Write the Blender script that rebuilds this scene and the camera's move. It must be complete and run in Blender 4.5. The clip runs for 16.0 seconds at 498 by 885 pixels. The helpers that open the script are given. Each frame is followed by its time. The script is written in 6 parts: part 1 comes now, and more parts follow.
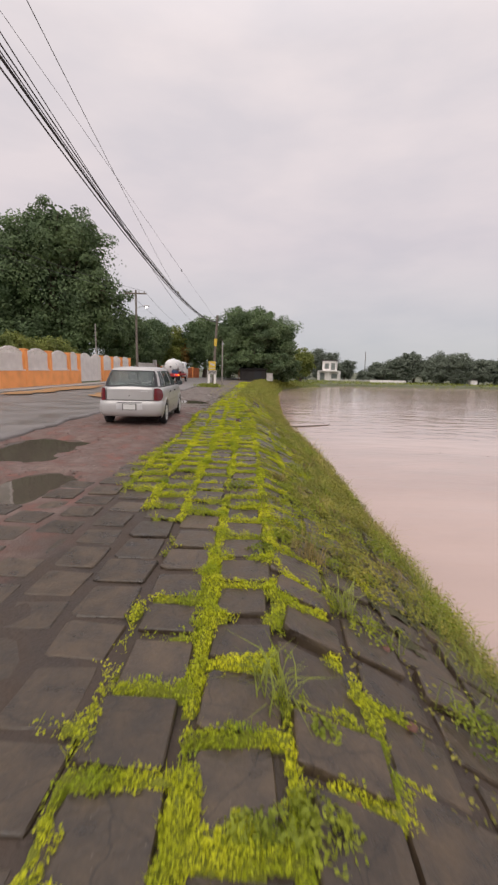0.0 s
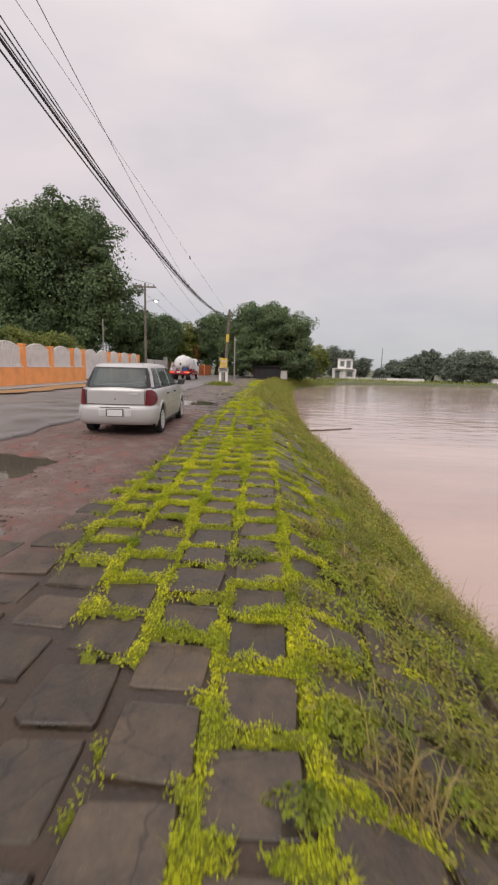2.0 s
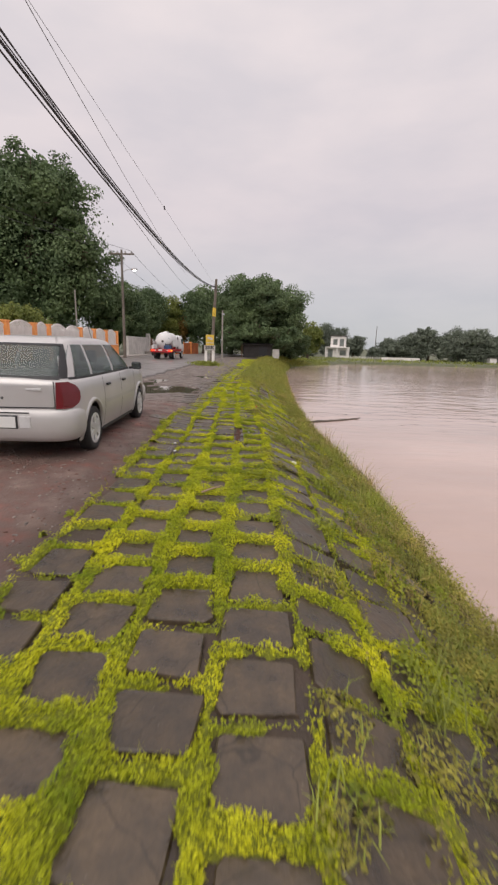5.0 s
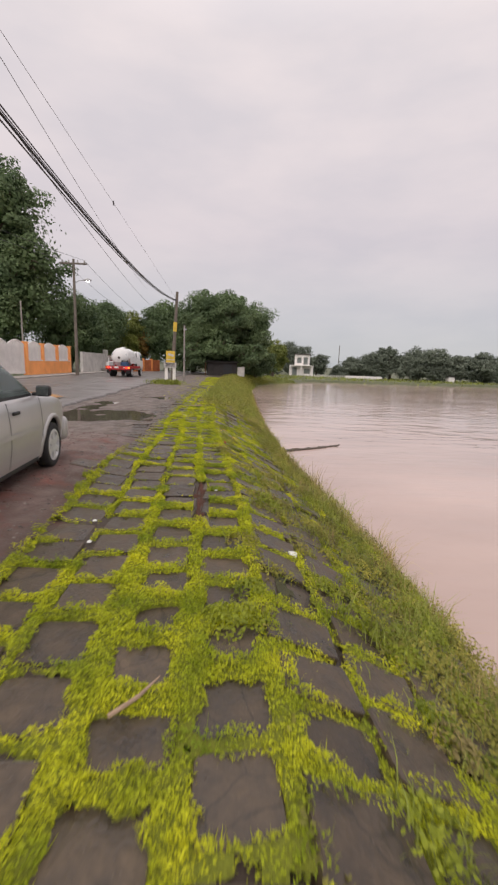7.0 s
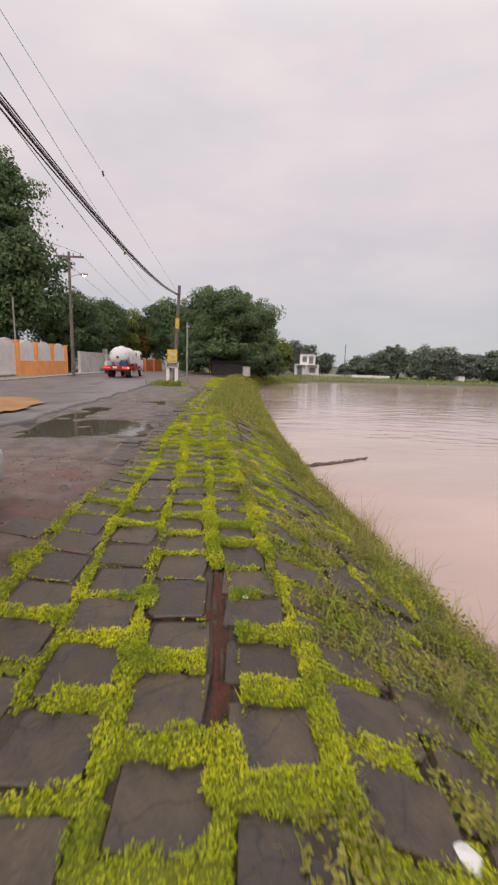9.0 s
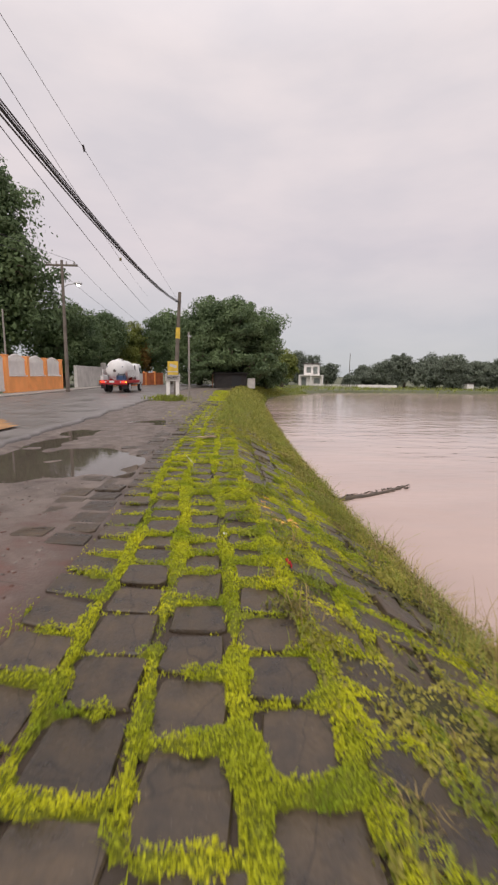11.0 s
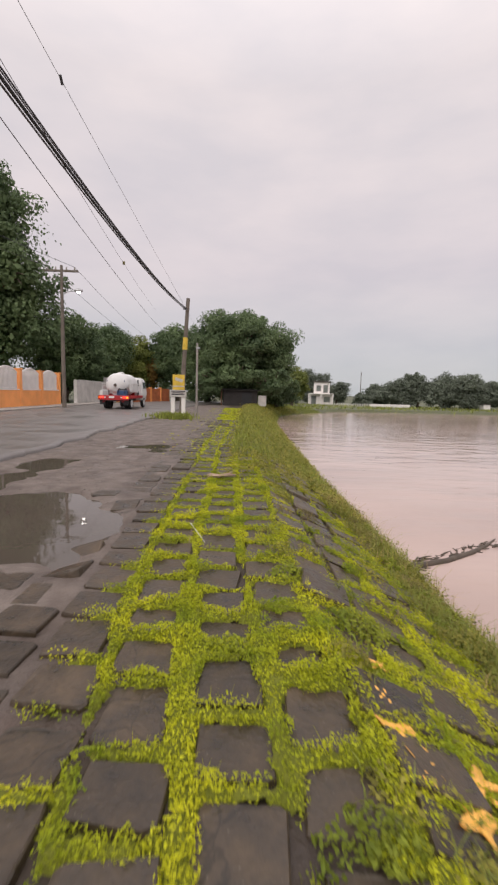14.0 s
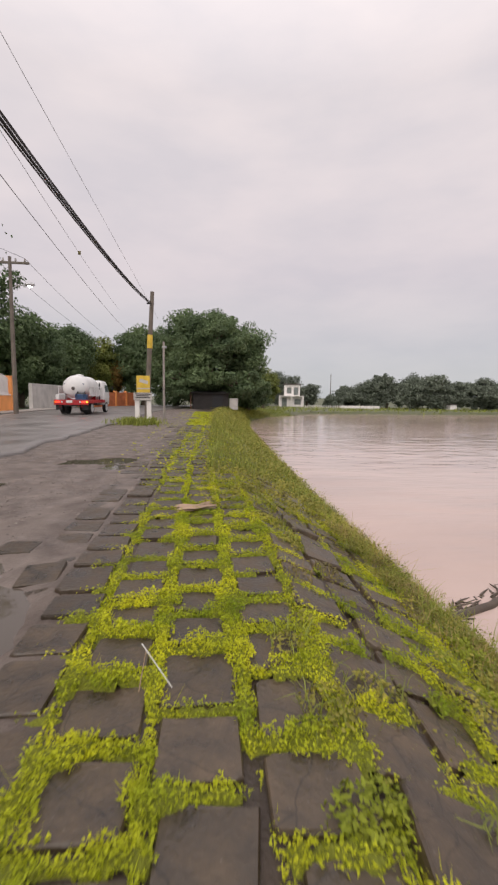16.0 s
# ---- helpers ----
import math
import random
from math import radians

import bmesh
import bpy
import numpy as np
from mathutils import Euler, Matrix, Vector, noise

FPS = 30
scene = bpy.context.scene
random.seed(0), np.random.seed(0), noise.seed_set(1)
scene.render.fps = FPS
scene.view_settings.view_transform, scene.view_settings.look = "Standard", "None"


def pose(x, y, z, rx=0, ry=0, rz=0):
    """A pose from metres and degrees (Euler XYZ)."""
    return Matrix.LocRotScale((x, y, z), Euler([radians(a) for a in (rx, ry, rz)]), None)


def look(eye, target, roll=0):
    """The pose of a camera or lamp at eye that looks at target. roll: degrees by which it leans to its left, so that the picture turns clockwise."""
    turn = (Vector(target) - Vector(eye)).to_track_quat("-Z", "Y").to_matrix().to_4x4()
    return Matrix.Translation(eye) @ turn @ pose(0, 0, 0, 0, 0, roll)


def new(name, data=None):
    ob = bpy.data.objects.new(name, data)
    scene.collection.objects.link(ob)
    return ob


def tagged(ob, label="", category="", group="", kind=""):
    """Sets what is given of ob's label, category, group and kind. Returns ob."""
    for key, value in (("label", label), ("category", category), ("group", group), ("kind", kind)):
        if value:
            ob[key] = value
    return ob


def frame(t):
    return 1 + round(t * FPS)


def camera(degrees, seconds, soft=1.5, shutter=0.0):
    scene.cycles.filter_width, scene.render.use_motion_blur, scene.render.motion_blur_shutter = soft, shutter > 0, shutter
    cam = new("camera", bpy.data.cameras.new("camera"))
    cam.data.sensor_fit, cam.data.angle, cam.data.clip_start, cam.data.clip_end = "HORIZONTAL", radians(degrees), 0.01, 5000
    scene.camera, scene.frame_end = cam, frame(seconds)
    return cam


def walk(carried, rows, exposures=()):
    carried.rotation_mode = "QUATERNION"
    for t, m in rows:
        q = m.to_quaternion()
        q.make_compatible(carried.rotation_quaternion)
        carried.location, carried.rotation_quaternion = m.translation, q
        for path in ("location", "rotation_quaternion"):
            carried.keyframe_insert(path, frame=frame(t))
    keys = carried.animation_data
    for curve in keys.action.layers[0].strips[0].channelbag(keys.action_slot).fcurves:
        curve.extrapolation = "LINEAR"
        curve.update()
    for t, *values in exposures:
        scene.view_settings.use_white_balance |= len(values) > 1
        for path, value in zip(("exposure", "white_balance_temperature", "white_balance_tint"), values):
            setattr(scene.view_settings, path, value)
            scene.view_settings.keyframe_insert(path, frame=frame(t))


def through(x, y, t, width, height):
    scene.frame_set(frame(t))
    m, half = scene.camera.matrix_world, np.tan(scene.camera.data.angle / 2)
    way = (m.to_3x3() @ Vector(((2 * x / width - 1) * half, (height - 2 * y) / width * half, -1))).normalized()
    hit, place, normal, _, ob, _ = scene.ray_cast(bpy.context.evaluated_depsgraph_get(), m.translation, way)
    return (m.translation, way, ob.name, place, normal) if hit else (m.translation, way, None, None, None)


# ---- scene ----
UNIT = 1.2    # metres to one unit of the plan below
cam = camera(61.2, 16.0, soft=2.3, shutter=0.42)
PATH = [
    (0, (0.869, 2.849, 1.291), (0.836, 4.819, 0.951), 1.3),
    (0.5, (0.887, 3.295, 1.305), (0.78, 5.267, 0.986), 1.2),
    (1, (0.851, 3.744, 1.271), (0.734, 5.71, 0.925), 1.3),
    (1.5, (0.81, 4.211, 1.282), (0.73, 6.179, 0.937), 1.7),
    (2, (0.788, 4.699, 1.286), (0.696, 6.666, 0.933), 1.5),
    (2.5, (0.756, 5.212, 1.29), (0.769, 7.182, 0.945), 1.6),
    (3, (0.778, 5.668, 1.272), (0.781, 7.631, 0.893), 1.1),
    (3.5, (0.745, 6.157, 1.262), (0.804, 8.114, 0.855), 1.2),
    (4, (0.733, 6.642, 1.241), (0.714, 8.593, 0.799), 1.1),
    (4.2, (0.703, 6.847, 1.245), (0.654, 8.795, 0.794), 1.5),
    (6.3, (0.665, 8.997, 1.27), (0.641, 10.954, 0.861), 2.0),
    (6.5, (0.635, 9.215, 1.241), (0.631, 11.177, 0.853), 1.6),
    (7, (0.595, 9.77, 1.251), (0.719, 11.732, 0.887), 2.1),
    (7.5, (0.62, 10.289, 1.236), (0.762, 12.25, 0.873), 2.5),
    (8, (0.594, 10.801, 1.247), (0.745, 12.766, 0.904), 2.6),
    (8.5, (0.57, 11.275, 1.246), (0.688, 13.242, 0.902), 2.3),
    (9, (0.413, 11.756, 1.25), (0.522, 13.719, 0.882), 1.9),
    (9.5, (0.429, 12.235, 1.208), (0.49, 14.198, 0.828), 1.3),
    (9.7, (0.421, 12.436, 1.249), (0.467, 14.397, 0.854), 1.5),
    (11.8, (0.107, 14.583, 1.158), (0.258, 16.56, 0.895), 0.9),
    (12, (0.088, 14.738, 1.142), (0.255, 16.714, 0.884), 1.1),
    (12.5, (0.074, 15.16, 1.145), (0.274, 17.135, 0.9), 1.2),
    (13, (0.058, 15.566, 1.143), (0.234, 17.543, 0.897), 1.3),
    (13.5, (0.001, 15.99, 1.142), (0.161, 17.968, 0.895), 1.7),
    (14, (-0.026, 16.401, 1.128), (0.037, 18.387, 0.896), 1.5),
    (14.5, (-0.098, 16.826, 1.099), (-0.01, 18.813, 0.892), 1.4),
    (15, (-0.122, 17.232, 1.085), (-0.066, 19.219, 0.866), 0.8),
    (15.5, (-0.153, 17.623, 1.065), (0.014, 19.606, 0.862), 0.7),
    (16, (-0.119, 17.999, 1.073), (0.085, 19.977, 0.859), 0.8),
]
walk(cam, [(t, look(Vector(eye) * UNIT, Vector(target) * UNIT, roll)) for t, eye, target, roll in PATH])

# ---- world, sun, exposure ----
world = bpy.data.worlds.new("overcast_sky")
scene.world = world
world.use_nodes = True
wn, wl = world.node_tree.nodes, world.node_tree.links
wn.clear()
w_out = wn.new("ShaderNodeOutputWorld")
w_bg = wn.new("ShaderNodeBackground")
w_bg.inputs["Strength"].default_value = 1.0
w_sky = wn.new("ShaderNodeTexSky")
w_sky.sky_type = "NISHITA"
w_sky.sun_disc = False
w_sky.sun_elevation, w_sky.sun_rotation = radians(48), radians(200)
w_dim = wn.new("ShaderNodeVectorMath")
w_dim.operation = "SCALE"
w_dim.inputs["Scale"].default_value = 0.08
wl.new(w_sky.outputs["Color"], w_dim.inputs[0])
w_tc = wn.new("ShaderNodeTexCoord")
w_sep = wn.new("ShaderNodeSeparateXYZ")
wl.new(w_tc.outputs["Generated"], w_sep.inputs[0])
w_ramp = wn.new("ShaderNodeValToRGB")
wl.new(w_sep.outputs["Z"], w_ramp.inputs["Fac"])
for pos, col in ((0.0, (0.53, 0.545, 0.565)), (0.10, (0.62, 0.605, 0.63)), (0.26, (0.745, 0.675, 0.70)), (0.55, (0.84, 0.765, 0.775)), (1.0, (1.60, 1.48, 1.48))):
    e = w_ramp.color_ramp.elements[0] if pos == 0 else (w_ramp.color_ramp.elements[-1] if pos == 1 else w_ramp.color_ramp.elements.new(pos))
    e.position, e.color = pos, (*col, 1)
w_map = wn.new("ShaderNodeMapping")
w_map.inputs["Scale"].default_value = (2.2, 2.2, 6.5)
wl.new(w_tc.outputs["Generated"], w_map.inputs["Vector"])
w_noise = wn.new("ShaderNodeTexNoise")
w_noise.inputs["Scale"].default_value, w_noise.inputs["Detail"].default_value = 1.6, 7
w_noise.inputs["Roughness"].default_value = 0.5
wl.new(w_map.outputs[0], w_noise.inputs["Vector"])
w_cl = wn.new("ShaderNodeValToRGB")
wl.new(w_noise.outputs["Fac"], w_cl.inputs["Fac"])
w_cl.color_ramp.elements[0].position, w_cl.color_ramp.elements[0].color = 0.34, (0.91, 0.925, 0.95, 1)
w_cl.color_ramp.elements[1].position, w_cl.color_ramp.elements[1].color = 0.64, (1.045, 1.03, 1.025, 1)
w_mul = wn.new("ShaderNodeMix")
w_mul.data_type, w_mul.blend_type = "RGBA", "MULTIPLY"
w_mul.inputs["Factor"].default_value = 1
wl.new(w_ramp.outputs["Color"], w_mul.inputs["A"])
wl.new(w_cl.outputs["Color"], w_mul.inputs["B"])
w_mix = wn.new("ShaderNodeMix")
w_mix.data_type = "RGBA"
w_mix.inputs["Factor"].default_value = 0.94
wl.new(w_dim.outputs[0], w_mix.inputs["A"])
wl.new(w_mul.outputs["Result"], w_mix.inputs["B"])
wl.new(w_mix.outputs["Result"], w_bg.inputs["Color"])
wl.new(w_bg.outputs[0], w_out.inputs["Surface"])

sun = new("sun", bpy.data.lights.new("sun", "SUN"))
sun.data.energy, sun.data.angle, sun.data.color = 1.3, radians(50), (1.0, 0.93, 0.86)
sun.rotation_euler = (radians(42), 0, radians(-20))
scene.view_settings.exposure = 0.0


# ---- materials ----
def material(name, base, rough=0.8, metal=0.0, spread=0.25, scale=6.0, fine=60.0, bump=0.3, depth=0.01, other=None, spec=0.5, island=0.0, objects=0.0, rough_spread=0.0):
    """A surface with variation at two scales, and fine relief."""
    m = bpy.data.materials.new(name)
    m.use_nodes = True
    n, l = m.node_tree.nodes, m.node_tree.links
    b = n["Principled BSDF"]
    b.inputs["Roughness"].default_value, b.inputs["Metallic"].default_value = rough, metal
    b.inputs["Specular IOR Level"].default_value = spec
    tc = n.new("ShaderNodeTexCoord")
    geo = n.new("ShaderNodeNewGeometry")
    big, small = n.new("ShaderNodeTexNoise"), n.new("ShaderNodeTexNoise")
    for t, s, d in ((big, scale, 5), (small, fine, 4)):
        t.inputs["Scale"].default_value, t.inputs["Detail"].default_value = s, d
        l.new(geo.outputs["Position"], t.inputs["Vector"])
    ramp = n.new("ShaderNodeValToRGB")
    ramp.color_ramp.elements[0].position, ramp.color_ramp.elements[1].position = 0.3, 0.7
    second = other or tuple(c * (1 - spread) for c in base)
    ramp.color_ramp.elements[0].color, ramp.color_ramp.elements[1].color = (*second, 1), (*(c * (1 + spread * 0.5) for c in base), 1)
    l.new(big.outputs["Fac"], ramp.inputs["Fac"])
    val = n.new("ShaderNodeHueSaturation")
    l.new(ramp.outputs["Color"], val.inputs["Color"])
    add = n.new("ShaderNodeMath")
    add.operation = "MULTIPLY_ADD"
    add.inputs[1].default_value, add.inputs[2].default_value = spread * 1.6, 1 - spread * 0.8
    l.new(small.outputs["Fac"], add.inputs[0])
    last = add.outputs[0]
    for amount, node_type, out in ((island, None, geo.outputs["Random Per Island"]), (objects, "ShaderNodeObjectInfo", None)):
        if amount:
            src = out or n.new(node_type).outputs["Random"]
            k = n.new("ShaderNodeMath")
            k.operation = "MULTIPLY_ADD"
            k.inputs[1].default_value, k.inputs[2].default_value = amount * 2, 1 - amount
            l.new(src, k.inputs[0])
            mul = n.new("ShaderNodeMath")
            mul.operation = "MULTIPLY"
            l.new(last, mul.inputs[0])
            l.new(k.outputs[0], mul.inputs[1])
            last = mul.outputs[0]
    l.new(last, val.inputs["Value"])
    l.new(val.outputs["Color"], b.inputs["Base Color"])
    if rough_spread:
        rr = n.new("ShaderNodeMapRange")
        rr.inputs["From Min"].default_value, rr.inputs["From Max"].default_value = 0.35, 0.65
        rr.inputs["To Min"].default_value, rr.inputs["To Max"].default_value = max(0.03, rough - rough_spread), min(1, rough + rough_spread)
        l.new(big.outputs["Fac"], rr.inputs["Value"])
        l.new(rr.outputs[0], b.inputs["Roughness"])
    if bump:
        bp = n.new("ShaderNodeBump")
        bp.inputs["Strength"].default_value, bp.inputs["Distance"].default_value = bump, depth
        l.new(small.outputs["Fac"], bp.inputs["Height"])
        l.new(bp.outputs["Normal"], b.inputs["Normal"])
    return m


def leaf_material(name, base, other, scale=1.2, through=0.35, rough=0.65):
    m = material(name, base, rough, spread=0.2, scale=scale, fine=9, bump=0, other=other, island=0.25)
    b = m.node_tree.nodes["Principled BSDF"]
    b.inputs["Specular IOR Level"].default_value = 0.3
    out = m.node_tree.nodes["Material Output"]
    tr = m.node_tree.nodes.new("ShaderNodeBsdfTranslucent")
    mix = m.node_tree.nodes.new("ShaderNodeMixShader")
    mix.inputs[0].default_value = through
    col = b.inputs["Base Color"].links[0].from_socket
    m.node_tree.links.new(col, tr.inputs["Color"])
    m.node_tree.links.new(b.outputs[0], mix.inputs[1])
    m.node_tree.links.new(tr.outputs[0], mix.inputs[2])
    m.node_tree.links.new(mix.outputs[0], out.inputs["Surface"])
    return m


M = {}
M["stone"] = material("wet_basalt", (0.070, 0.049, 0.030), 0.42, spread=0.55, scale=7, fine=42, bump=0.9, depth=0.007, objects=0.28, island=0.12, rough_spread=0.16, spec=0.62)
M["asphalt"] = material("wet_asphalt", (0.185, 0.168, 0.159), 0.42, spread=0.3, scale=0.9, fine=70, bump=0.2, depth=0.004, rough_spread=0.12)
def crack_stones(m):
    """Fine cracks across some stones, and pale worn flecks."""
    n, l = m.node_tree.nodes, m.node_tree.links
    b = n["Principled BSDF"]
    col = b.inputs["Base Color"].links[0].from_socket
    geo = n.new("ShaderNodeNewGeometry")
    bend_noise = n.new("ShaderNodeTexNoise")
    bend_noise.inputs["Scale"].default_value, bend_noise.inputs["Detail"].default_value = 5, 4
    l.new(geo.outputs["Position"], bend_noise.inputs["Vector"])
    mixv = n.new("ShaderNodeMix")
    mixv.data_type = "VECTOR"
    mixv.inputs["Factor"].default_value = 0.12
    l.new(geo.outputs["Position"], mixv.inputs["A"])
    l.new(bend_noise.outputs["Color"], mixv.inputs["B"])
    cell = n.new("ShaderNodeTexVoronoi")
    cell.feature = "DISTANCE_TO_EDGE"
    cell.inputs["Scale"].default_value = 1.9
    l.new(mixv.outputs["Result"], cell.inputs["Vector"])
    thin = n.new("ShaderNodeMapRange")
    thin.inputs["From Min"].default_value, thin.inputs["From Max"].default_value = 0.002, 0.008
    thin.inputs["To Min"].default_value, thin.inputs["To Max"].default_value = 0.5, 1.0
    l.new(cell.outputs["Distance"], thin.inputs["Value"])
    dark = n.new("ShaderNodeMix")
    dark.data_type, dark.blend_type = "RGBA", "MULTIPLY"
    dark.inputs["Factor"].default_value = 1
    l.new(col, dark.inputs["A"])
    l.new(thin.outputs[0], dark.inputs["B"])
    speck = n.new("ShaderNodeTexVoronoi")
    speck.inputs["Scale"].default_value = 26
    l.new(geo.outputs["Position"], speck.inputs["Vector"])
    few = n.new("ShaderNodeMapRange")
    few.inputs["From Min"].default_value, few.inputs["From Max"].default_value = 0.10, 0.05
    few.inputs["To Max"].default_value = 0.45
    l.new(speck.outputs["Distance"], few.inputs["Value"])
    pale = n.new("ShaderNodeMix")
    pale.data_type = "RGBA"
    pale.inputs["B"].default_value = (0.22, 0.19, 0.16, 1)
    l.new(few.outputs[0], pale.inputs["Factor"])
    l.new(dark.outputs["Result"], pale.inputs["A"])
    l.new(pale.outputs["Result"], b.inputs["Base Color"])


crack_stones(M["stone"])
M["concrete"] = material("concrete", (0.34, 0.31, 0.28), 0.8, spread=0.25, scale=1.5, fine=40)
M["orange"] = material("orange_paint", (0.98, 0.40, 0.13), 0.6, spread=0.15, scale=1.3, fine=30, bump=0.1)
M["white"] = material("white_paint", (0.84, 0.80, 0.77), 0.55, spread=0.1, scale=2, fine=30, bump=0.05)
M["offwhite"] = material("weathered_white_wall", (0.55, 0.52, 0.49), 0.8, spread=0.25, scale=1.2, fine=20, bump=0.2)
M["brickwall"] = material("terracotta_wall", (0.55, 0.17, 0.07), 0.8, spread=0.25, scale=2, fine=25)
M["bark"] = material("bark", (0.12, 0.09, 0.065), 0.9, spread=0.35, scale=3, fine=35, bump=0.6, depth=0.03)
M["pole"] = material("weathered_pole", (0.17, 0.145, 0.12), 0.85, spread=0.25, scale=2, fine=40)
M["metal"] = material("galvanised_metal", (0.45, 0.45, 0.46), 0.45, 0.8, spread=0.12, scale=4, fine=40, bump=0.05)
M["cable"] = material("black_cable", (0.05, 0.05, 0.055), 0.6, spread=0.1, bump=0)
M["moss"] = leaf_material("creeping_weed_leaves", (0.67, 0.655, 0.027), (0.21, 0.295, 0.019), 2.6, 0.4)
M["moss_mat"] = material("creeping_weed_mat", (0.13, 0.145, 0.012), 0.85, spread=0.6, scale=6, fine=90, bump=1.0, depth=0.02, other=(0.20, 0.215, 0.015))
# dark olive: the shade beneath the slope weeds is put into this colour
M["weed_mat"] = material("weed_undergrowth_shade", (0.042, 0.044, 0.018), 0.85, spread=0.4, scale=4, fine=60, bump=1.0, depth=0.03, other=(0.075, 0.068, 0.024))
M["weed"] = leaf_material("bank_weed_leaves", (0.40, 0.365, 0.07), (0.15, 0.15, 0.038), 2.6, 0.35)
M["brown_weed"] = leaf_material("withered_weed_leaves", (0.26, 0.21, 0.085), (0.13, 0.12, 0.045), 2.2, 0.3)
M["clump"] = leaf_material("broad_weed_leaves", (0.34, 0.37, 0.035), (0.13, 0.18, 0.022), 2.4, 0.35)
M["grass"] = leaf_material("long_grass_blades", (0.33, 0.37, 0.075), (0.17, 0.20, 0.04), 1.9, 0.35)
M["drygrass"] = leaf_material("dry_grass_blades", (0.42, 0.33, 0.13), (0.30, 0.22, 0.08), 1.1, 0.3)
M["tree"] = leaf_material("dark_tree_leaves", (0.165, 0.225, 0.10), (0.085, 0.13, 0.065), 0.3, 0.3)
M["tree_light"] = leaf_material("light_tree_leaves", (0.25, 0.27, 0.065), (0.13, 0.17, 0.05), 0.35, 0.3)
# distance haze is mixed into this pale greyish leaf colour
M["tree_far_haze"] = leaf_material("far_tree_leaves_hazed", (0.19, 0.22, 0.165), (0.14, 0.165, 0.125), 0.12, 0.3)
M["tree_dry"] = leaf_material("dry_brown_leaves", (0.30, 0.17, 0.05), (0.16, 0.13, 0.04), 0.5, 0.3)


# ---- mesh helpers ----
def mesh_of(name, verts, faces, mat):
    """A mesh from arrays: faces are rows of equal length."""
    verts, faces = np.asarray(verts, dtype=np.float32), np.asarray(faces, dtype=np.int32)
    me = bpy.data.meshes.new(name)
    me.vertices.add(len(verts))
    me.vertices.foreach_set("co", verts.ravel())
    me.loops.add(faces.size)
    me.loops.foreach_set("vertex_index", faces.ravel())
    me.polygons.add(len(faces))
    me.polygons.foreach_set("loop_start", np.arange(0, faces.size, faces.shape[1], dtype=np.int32))
    me.update(calc_edges=True)
    me.validate()
    me.materials.append(mat)
    return me


def part(name, bm, mat, parent=None, label="", smooth=False):
    """Links a bmesh as one mesh object under a thing or a part."""
    me = bpy.data.meshes.new(name)
    bm.to_mesh(me)
    bm.free()
    me.materials.append(mat)
    if smooth:
        me.polygons.foreach_set("use_smooth", [True] * len(me.polygons))
    ob = new(name, me)
    ob.parent = parent
    return tagged(ob, label)


def thing(name, label, category, group="", at=None, kind=""):
    ob = new(name)
    ob.empty_display_size = 0.1
    if at is not None:
        ob.matrix_basis = at
    return tagged(ob, label, category, group, kind)


def box(sx, sy, sz, x=0, y=0, z=0, bevel=0.0, bm=None, turn=None):
    """A block sx by sy by sz whose base centre is at x, y, z; may add to a bmesh."""
    own = bm or bmesh.new()
    made = bmesh.ops.create_cube(own, size=1)["verts"]
    m = Matrix.Translation((x, y, z + sz / 2)) @ (turn or Matrix.Identity(4)) @ Matrix.Diagonal((sx, sy, sz, 1))
    bmesh.ops.transform(own, matrix=m, verts=made)
    if bevel:
        edges = list({e for v in made for e in v.link_edges})
        bmesh.ops.bevel(own, geom=edges, offset=bevel, segments=2, affect="EDGES", profile=0.5)
    return own


def tube(points, radii, sides=8, bm=None):
    """A tapered tube along points."""
    own = bm or bmesh.new()
    rings = []
    pts = [Vector(p) for p in points]
    for i, p in enumerate(pts):
        d = (pts[min(i + 1, len(pts) - 1)] - pts[max(i - 1, 0)]).normalized()
        a = d.cross(Vector((0, 0, 1)) if abs(d.z) < 0.9 else Vector((1, 0, 0))).normalized()
        b = d.cross(a)
        r = radii[i] if isinstance(radii, (list, tuple)) else radii
        rings.append([own.verts.new(p + a * (r * math.cos(2 * math.pi * k / sides)) + b * (r * math.sin(2 * math.pi * k / sides))) for k in range(sides)])
    for u, v in zip(rings, rings[1:]):
        for k in range(sides):
            own.faces.new((u[k], u[(k + 1) % sides], v[(k + 1) % sides], v[k]))
    own.faces.new(rings[0][::-1])
    own.faces.new(rings[-1])
    bmesh.ops.recalc_face_normals(own, faces=own.faces)
    return own


